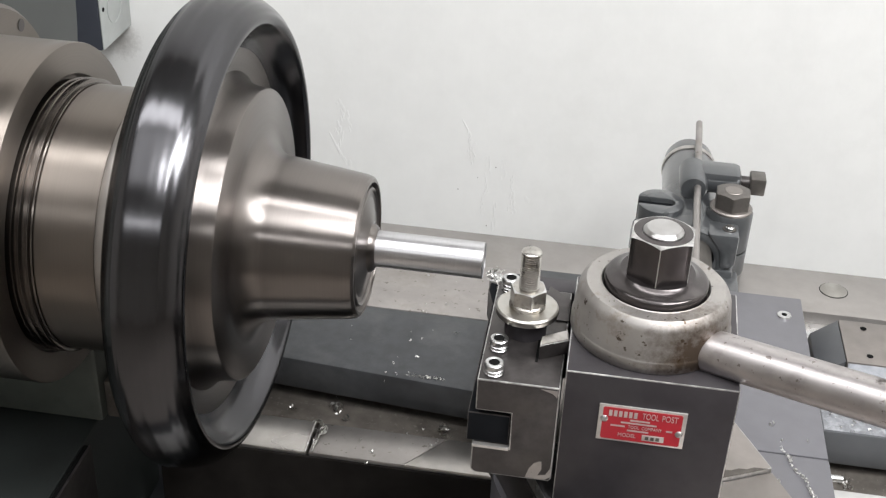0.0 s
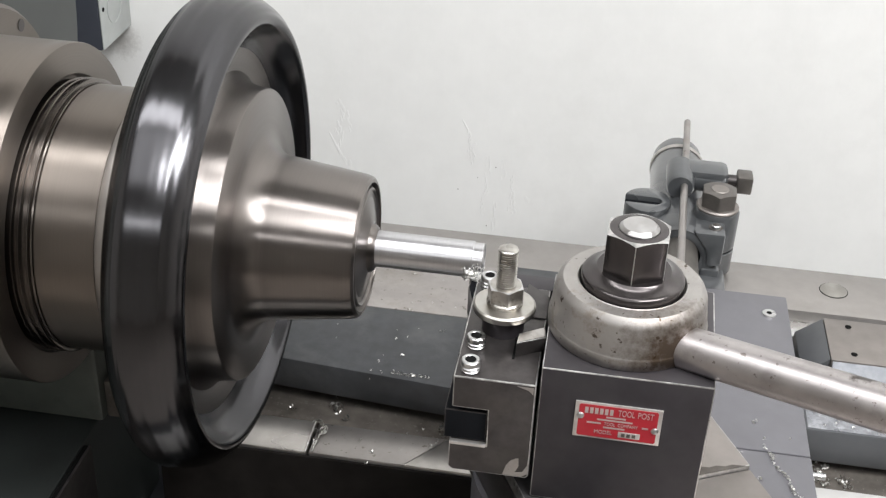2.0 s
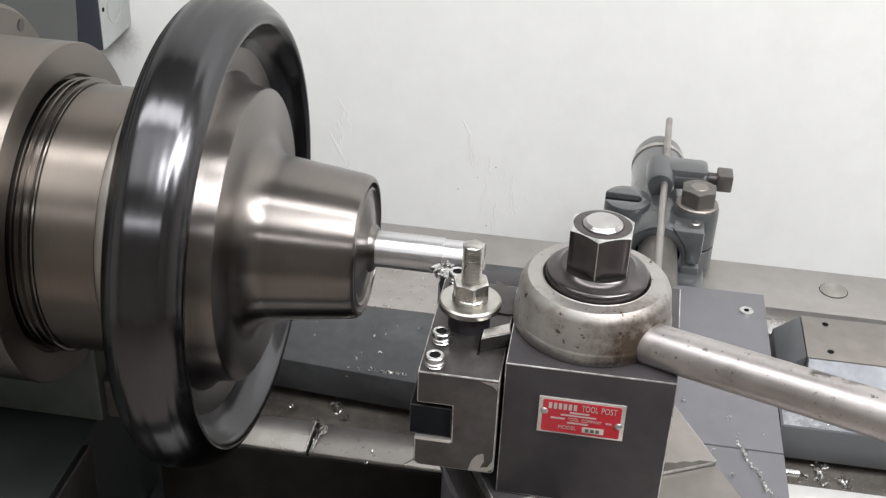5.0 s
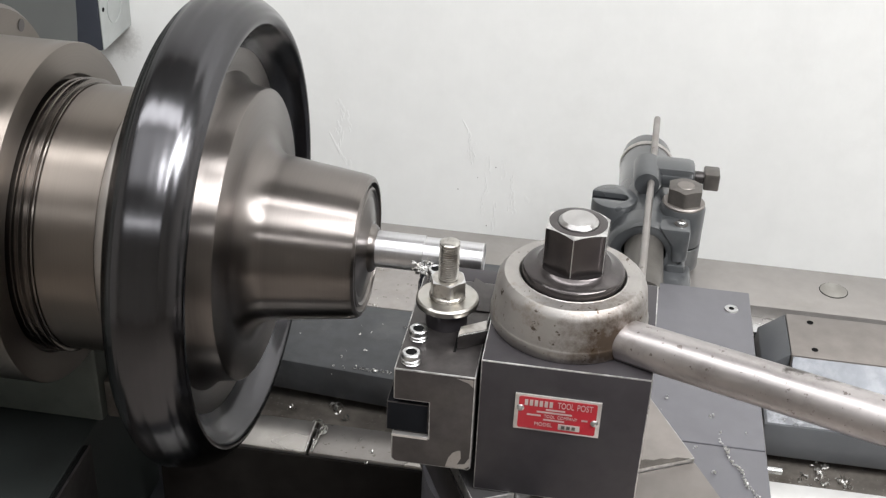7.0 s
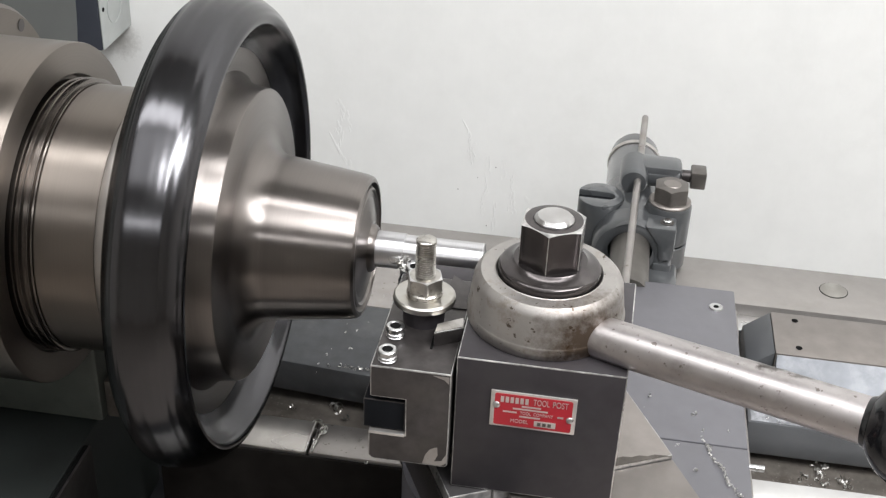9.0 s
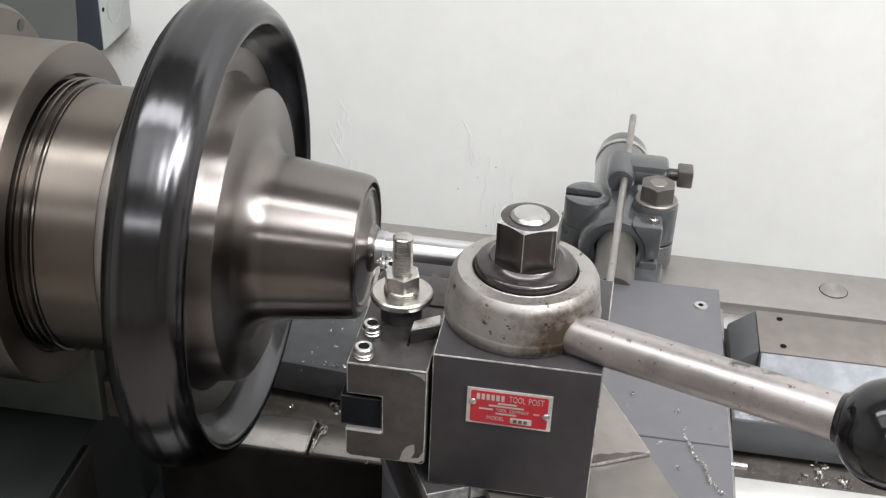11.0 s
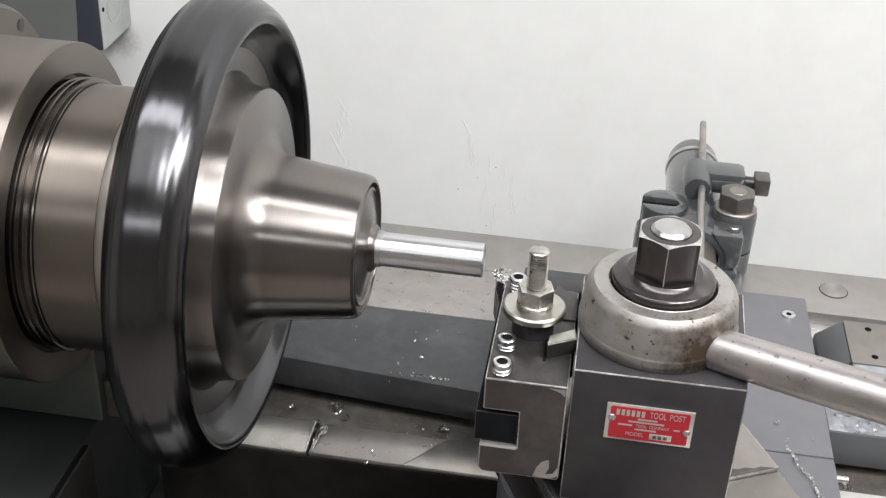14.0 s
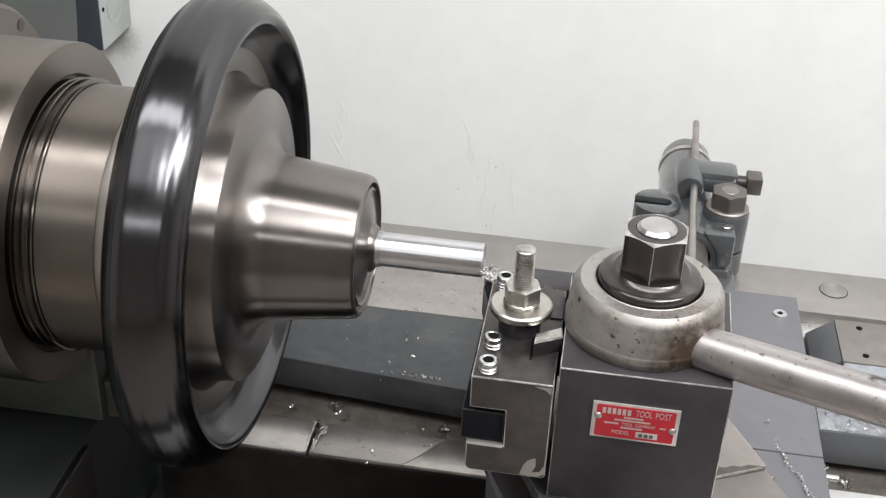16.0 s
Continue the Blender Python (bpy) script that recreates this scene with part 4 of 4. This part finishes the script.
def taper_bracket():
    t = thing("taper_attachment", (0.106, 0.40, -0.208), "grey cast taper attachment clamp with hexagon bolts", "taper attachment")
    def along_y(prof, x, z, steps=48):
        return revolve(prof, Matrix(((1, 0, 0, x), (0, 0, 1, 0), (0, -1, 0, z), (0, 0, 0, 1))), steps)
    part("tube", along_y([(0, 0.255), (0.0195, 0.255), (0.0195, 0.38), (0, 0.38)], 0.106, -0.180), TUBE, t, "bare steel tube dulled by oil")
    part("housing", along_y([(0.0225, 0.345), (0.028, 0.345), (0.0295, 0.349), (0.0295, 0.525), (0.028, 0.530), (0.0, 0.535), (0.0, 0.38), (0.0225, 0.38), (0.0225, 0.345)], 0.106, -0.180), CASTING_PAINT, t)
    part("collar", along_y([(0, 0.5305), (0.0295, 0.5305), (0.0303, 0.532), (0.0303, 0.536), (0.029, 0.5375), (0, 0.5375)], 0.106, -0.180), NICKEL, t)
    part("end_cap", along_y([(0, 0.538), (0.0270, 0.538), (0.0270, 0.558), (0.024, 0.566), (0, 0.568)], 0.106, -0.180), CASTING_PAINT, t)
    cx, cy, half = 0.0713, 0.3968, 0.0072
    open_at = math.degrees(math.asin(half / 0.0245))
    ring = [math.radians(180 - open_at - (360 - 2 * open_at) * k / 28) for k in range(29)]
    end = [math.radians(-90 + 180 * k / 8) for k in range(9)]
    outline = [(cx + 0.0238 * math.cos(a), cy + 0.0262 * math.sin(a)) for a in ring] + [(0.0790 + half * math.cos(a), cy - 0.001 + half * math.sin(a)) for a in end]
    part("slotted_lug", prism(outline, -0.180, -0.150, 0.0014), CASTING_PAINT, t, "round grey boss with an open slot")
    # black block fills the slot in place of the shade inside it
    part("slot_shade", box(0.0490, 0.0860, cy - 0.009, cy + 0.0055, -0.1800, -0.1550, 0.0005), TOOL_BLACK, t, "black fill for the shade in the slot")
    part("lug_foot", revolve([(0, -0.207), (0.0262, -0.207), (0.0262, -0.186), (0.0252, -0.1802), (0, -0.1802)], upright(cx, cy, 0), 40), CASTING_PAINT, t)
    part("yoke", box(0.074, 0.140, 0.372, 0.424, -0.207, -0.1560, 0.007), CASTING_PAINT, t)
    part("arch", along_y([(0.0235, 0.346), (0.0255, 0.3445), (0.0310, 0.3440), (0.0350, 0.3455), (0.0375, 0.350), (0.0385, 0.356), (0.0385, 0.374), (0.0235, 0.374), (0.0235, 0.346)], 0.106, -0.188), CASTING_PAINT, t)
    part("clamp_boss", revolve([(0, -0.1880), (0.0222, -0.1880), (0.0228, -0.1872), (0.0228, -0.1490), (0.0214, -0.1462), (0, -0.1462)], upright(0.1413, 0.3890, 0), 44), CASTING_PAINT, t, "round grey boss split across for clamping")
    part("split", revolve([(0, -0.1900), (0.0212, -0.1900), (0.0212, -0.1881), (0, -0.1881)], upright(0.1413, 0.3890, 0), 36), DARK_HOLE, t)
    part("lower_boss", revolve([(0, -0.2170), (0.0205, -0.2170), (0.0228, -0.2150), (0.0228, -0.1908), (0.0222, -0.1901), (0, -0.1901)], upright(0.1413, 0.3890, 0), 44), CASTING_PAINT, t)
    part("clamp_front", prism([(0.1180, -0.1520), (0.1490, -0.1520), (0.1490, -0.1885), (0.1345, -0.1905), (0.1320, -0.172)], 0.0, 0.030, 0.003, Matrix(((1, 0, 0, 0), (0, 0, -1, 0.3720), (0, 1, 0, 0), (0, 0, 0, 1)))), CASTING_PAINT, t)
    part("clamp_base", box(0.1290, 0.1490, 0.342, 0.400, -0.2170, -0.1925, 0.004), CASTING_PAINT, t)
    part("clamp_bolt", hexagon(0.0188, -0.1425, -0.1258, upright(0.1413, 0.3890, 0) @ pose(0, 0, 0, 0, 0, 88)), BOLT, t, "large worn hexagon bolt head")
    part("bolt_top", revolve([(0, -0.1257), (0.0090, -0.1257), (0.0084, -0.1250), (0, -0.1250)], upright(0.1413, 0.3890, 0), 32), DULL_IRON, t)
    part("bolt_washer", revolve([(0, -0.1460), (0.0212, -0.1460), (0.0215, -0.1440), (0.0200, -0.1427), (0, -0.1427)], upright(0.1413, 0.3890, 0), 40), DULL_IRON, t)
    part("oil_recess", revolve([(0, -0.1519), (0.0068, -0.1519), (0.0068, -0.1512), (0, -0.1512)], upright(0.1395, 0.3560, 0), 24), BOLT, t)
    part("oil_screw", revolve([(0, -0.1518), (0.0046, -0.1518), (0.0044, -0.1484), (0.0036, -0.1476), (0, -0.1476)], upright(0.1395, 0.3545, 0), 20), BRIGHT, t)
    part("arm", box(0.094, 0.1530, 0.428, 0.462, -0.152, -0.128, 0.007), CASTING_PAINT, t)
    part("arm_boss", rod((0.150, 0.4390, -0.1420), (0.1120, 0.4390, -0.1420), 0.0125, steps=28), CASTING_PAINT, t)
    part("rod_boss", along_y([(0, 0.410), (0.0125, 0.410), (0.0145, 0.414), (0.0145, 0.455), (0, 0.455)], 0.1035, -0.1400, 32), CASTING_PAINT, t)
    part("side_bolt_shank", rod((0.1535, 0.4450, -0.1430), (0.163, 0.4450, -0.1430), 0.0065, steps=20), OXIDE_WORN, t)
    part("side_bolt", box(0.1625, 0.1785, 0.4350, 0.4570, -0.1530, -0.1340, 0.0018), BOLT, t, "worn square bolt head")
    part("draw_rod", rod((0.0990, 0.170, -0.1366), (0.1129, 0.5716, -0.1382), 0.0037, steps=20), CAST, t, "thin bare draw rod")
    part("foot", box(0.055, 0.155, 0.27, 0.36, -0.2195, -0.2005, 0.003), CASTING_PAINT, t)
    return t


SADDLE = saddle()
BRACKET = bracket()
SLIDE = cross_slide()
REST = compound_rest()
POST = tool_post()
HOLDER = tool_holder()
TOOL = cutting_tool()
TAPER = taper_bracket()


# ---- chips ----
def chip(bm, rng, x, y, z, size, curls=1.0):
    """One curled steel chip: a short helical ribbon."""
    n = max(5, int(9 * curls))
    ax = Vector((rng.uniform(-1, 1), rng.uniform(-1, 1), rng.uniform(-0.3, 0.3))).normalized()
    side = ax.cross(Vector((0, 0, 1))).normalized()
    up = side.cross(ax)
    r, w, ph = size * 0.35, size * 0.16, rng.uniform(0, 6)
    rows = []
    for k in range(n):
        a = ph + 5.5 * curls * k / (n - 1)
        c = Vector((x, y, z + r)) + ax * (size * (k / (n - 1) - 0.5)) + r * (math.cos(a) * side + math.sin(a) * up)
        rows.append((bm.verts.new(c - ax * w), bm.verts.new(c + ax * w + up * w * 0.5)))
    for a, b in zip(rows, rows[1:]):
        bm.faces.new((a[0], a[1], b[1], b[0]))


def chips(name, label, spots, seed, at=None):
    """spots: (x, y, z, spread along x, spread along y, count, size)."""
    rng = random.Random(seed)
    bm = bmesh.new()
    for x, y, z, sx, sy, count, size in spots:
        for _ in range(count):
            chip(bm, rng, x + rng.gauss(0, sx), y + rng.gauss(0, sy), z, size * rng.uniform(0.5, 1.3), rng.uniform(0.5, 1.6))
    t = new(name)
    t.location = at or (0, 0, 0)
    HOME[t] = Vector(at or (0, 0, 0))
    part("chip_heap", bm, CHIP, t)
    return tagged(t, label, "metal chips", kind="stuff")


chips("bed_chips", "scattered bright steel chips on the lathe bed",
      [(-0.2120, 0.090, -0.2490, 0.0010, 0.004, 3, 0.008), (-0.2130, 0.072, -0.2502, 0.0008, 0.005, 3, 0.004), (-0.243, 0.120, -0.2510, 0.001, 0.003, 2, 0.004), (-0.205, 0.120, -0.2510, 0.006, 0.006, 5, 0.007), (-0.12, 0.11, -0.251, 0.02, 0.012, 3, 0.003),
       (-0.105, 0.108, -0.251, 0.003, 0.006, 7, 0.007), (-0.16, 0.085, -0.2495, 0.02, 0.008, 4, 0.003), (0.222, 0.116, -0.251, 0.003, 0.008, 16, 0.005), (0.226, 0.133, -0.251, 0.005, 0.004, 8, 0.004), (0.2397, 0.112, -0.251, 0.004, 0.004, 10, 0.006), (0.208, 0.110, -0.251, 0.004, 0.005, 6, 0.004),
       (-0.165, 0.0578, -0.2529, 0.004, 0.0004, 2, 0.003)], 3)
CURL = new("curled_swarf")
CURL.location = HOME[CURL] = Vector((-0.2090, 0.080, -0.2503))
part("coil", sweep([(-0.2085 + (0.0008 + 0.00013 * k) * math.cos(k * 0.55), 0.0885 + (0.0010 + 0.00022 * k) * math.sin(k * 0.55), -0.2490 + 0.00003 * k) for k in range(26)]
                   + [(-0.2100 - 0.0002 * k, 0.0830 - 0.0023 * k, -0.2486 + 0.0005 * math.sin(k * 2.1) - 0.00008 * k) for k in range(11)], [0.0006 + 0.0002 * math.sin(k * 1.3) for k in range(37)], 8), CHIP, CURL)
tagged(CURL, "coiled strand of steel swarf lying on the lathe way", "metal chip")
SLIDE_CHIPS = chips("slide_chips", "thin string of steel chips on the cross slide",
                    [(x, y, -0.1675, 0.0004, 0.0004, 2, size) for x, y, size in ((0.1277, 0.0883, 0.004), (0.1619, 0.0708, 0.0042), (0.1694, 0.0516, 0.003), (0.1888, 0.0549, 0.0026), (0.1493, 0.0302, 0.0034), (0.162, 0.0029, 0.0042))]
                    + [(0.150, 0.10, -0.1675, 0.015, 0.03, 3, 0.0015)]
                    + [(0.1672 + 0.0250 * k / 26 + 0.0016 * math.sin(k * 0.5), 0.0435 - 0.0600 * k / 26, -0.1674, 0.0006, 0.0006, 2 + k // 9, 0.0023) for k in range(28) if k % 7 != 3], 11, (0.07, 0.03, -0.1675))
WING_CHIPS = chips("wing_chips", "tiny steel chips lying on the grey saddle wing",
                   [(-0.1375, 0.1565, -0.2079, 0.0003, 0.0003, 1, 0.0028), (-0.1075, 0.1992, -0.2079, 0.001, 0.001, 2, 0.004), (-0.128, 0.1285, -0.2079, 0.010, 0.0007, 22, 0.0028), (-0.16, 0.17, -0.2079, 0.04, 0.03, 10, 0.0018),
                    (0.235, 0.150, -0.2079, 0.012, 0.010, 24, 0.004), (0.29, 0.15, -0.2079, 0.03, 0.012, 16, 0.003), (-0.12, 0.26, -0.208, 0.03, 0.03, 12, 0.002)], 17, (0.045, 0.2, -0.208))
TIP_CHIPS = chips("tip_chips", "small curled chips caught round the tool tip",
                  [(-0.056, -0.034, 0.0050, 0.0028, 0.005, 14, 0.0035), (-0.0605, -0.028, 0.0035, 0.0015, 0.003, 9, 0.0035), (-0.0560, -0.0285, 0.0080, 0.0022, 0.002, 8, 0.0030)], 23, (-0.05, -0.03, 0.004))


# chips that the tool throws off into the pan, one after another
def thrown_chip(seed, size):
    rng = random.Random(seed)
    bm = bmesh.new()
    for k in range(3):
        chip(bm, rng, rng.gauss(0, size * 0.25), rng.gauss(0, size * 0.25), -size * 0.3, size, 1.4)
    me = bpy.data.meshes.new("chip")
    bm.to_mesh(me)
    bm.free()
    me.materials.append(CHIP)
    ob = new("curled_chip", me)
    return tagged(ob, "curled bright steel chip thrown off the workpiece", "metal chip", "thrown chips")


def travel(s):
    for (a, p), (b, q) in zip(TRAVEL, TRAVEL[1:]):
        if s <= b:
            return p + (q - p) * (s - a) / (b - a)
    return TRAVEL[-1][1]


THROWN = [(thrown_chip(31 + k, 0.0075 - 0.0004 * (k % 4)), s) for k, s in enumerate((2.45, 3.3, 4.15, 5.0, 5.9, 6.6, 7.55, 8.6, 9.3, 10.4))]


# ---- what moves ----
def motions():
    def rows_for(ob, feed):
        at = HOME[ob]
        return [(s, pose(at.x + d, at.y + (CROSS_FEED * min(1.0, max(0.0, s - 13.0)) if feed else 0.0), at.z)) for s, d in TRAVEL]
    for ob in (SADDLE, BRACKET, TAPER, WING_CHIPS):
        walk(ob, rows_for(ob, False))
    for ob in (SLIDE, REST, POST, HOLDER, TOOL, SLIDE_CHIPS, TIP_CHIPS):
        walk(ob, rows_for(ob, True))
    for ob in (CHUCK, WORK):
        walk(ob, [(k * 0.1, pose(*HOME[ob], -60.0 * k, 0, 0)) for k in range(161)])
    # each chip hangs at the tip, flies off downwards and stays where it lands in the chip pan
    for k, (ob, s) in enumerate(THROWN):
        born = (0.0, 1.2, 2.45, 3.3, 4.15, 5.0, 5.9, 6.6, 7.55, 8.6)[k]
        rng = random.Random(70 + k)
        tip, land = Vector((-0.0640, -0.0270, 0.0010)), Vector((-0.150 + rng.uniform(-0.03, 0.03) + travel(s), -0.03 + rng.uniform(-0.04, 0.04), -0.7475))
        inside = Vector((-0.0530, -0.0350, -0.0080))
        rows = [(0.0, pose(inside.x, inside.y, inside.z))]
        if born > 0.3:
            rows.append((born - 0.2, pose(inside.x + travel(born - 0.2), inside.y, inside.z)))
        rows.append((born + 0.3, pose(tip.x + travel(born + 0.3) + 0.002, tip.y, tip.z + 0.002, 20, 30, 0)))
        rows.append((s, pose(tip.x + travel(s), tip.y, tip.z, 60, 70, 30)))
        start = tip + Vector((travel(s), 0, 0))
        for j in (1, 2, 3, 4):
            f = j / 4
            p = start.lerp(land, f)
            rows.append((s + 0.1 * j, pose(p.x, p.y, start.z + (land.z - start.z) * f * f, 60 + 55 * j, 70 + 20 * j, 30 + 50 * j)))
        rows.append((16.0, pose(*land, 280, 150, 230)))
        walk(ob, rows)
    # the edge of the uncut skin goes back with the tool tip
    walk(UNCUT, [(0.0, pose(0, 0, 0)), (0.9, pose(0, 0, 0))] + [(s, pose(0.0063 + d, 0, 0)) for s, d in TRAVEL if 1.0 <= s <= 11.3] + [(11.5, pose(-0.0710, 0, 0)), (16.0, pose(-0.0710, 0, 0))])


motions()
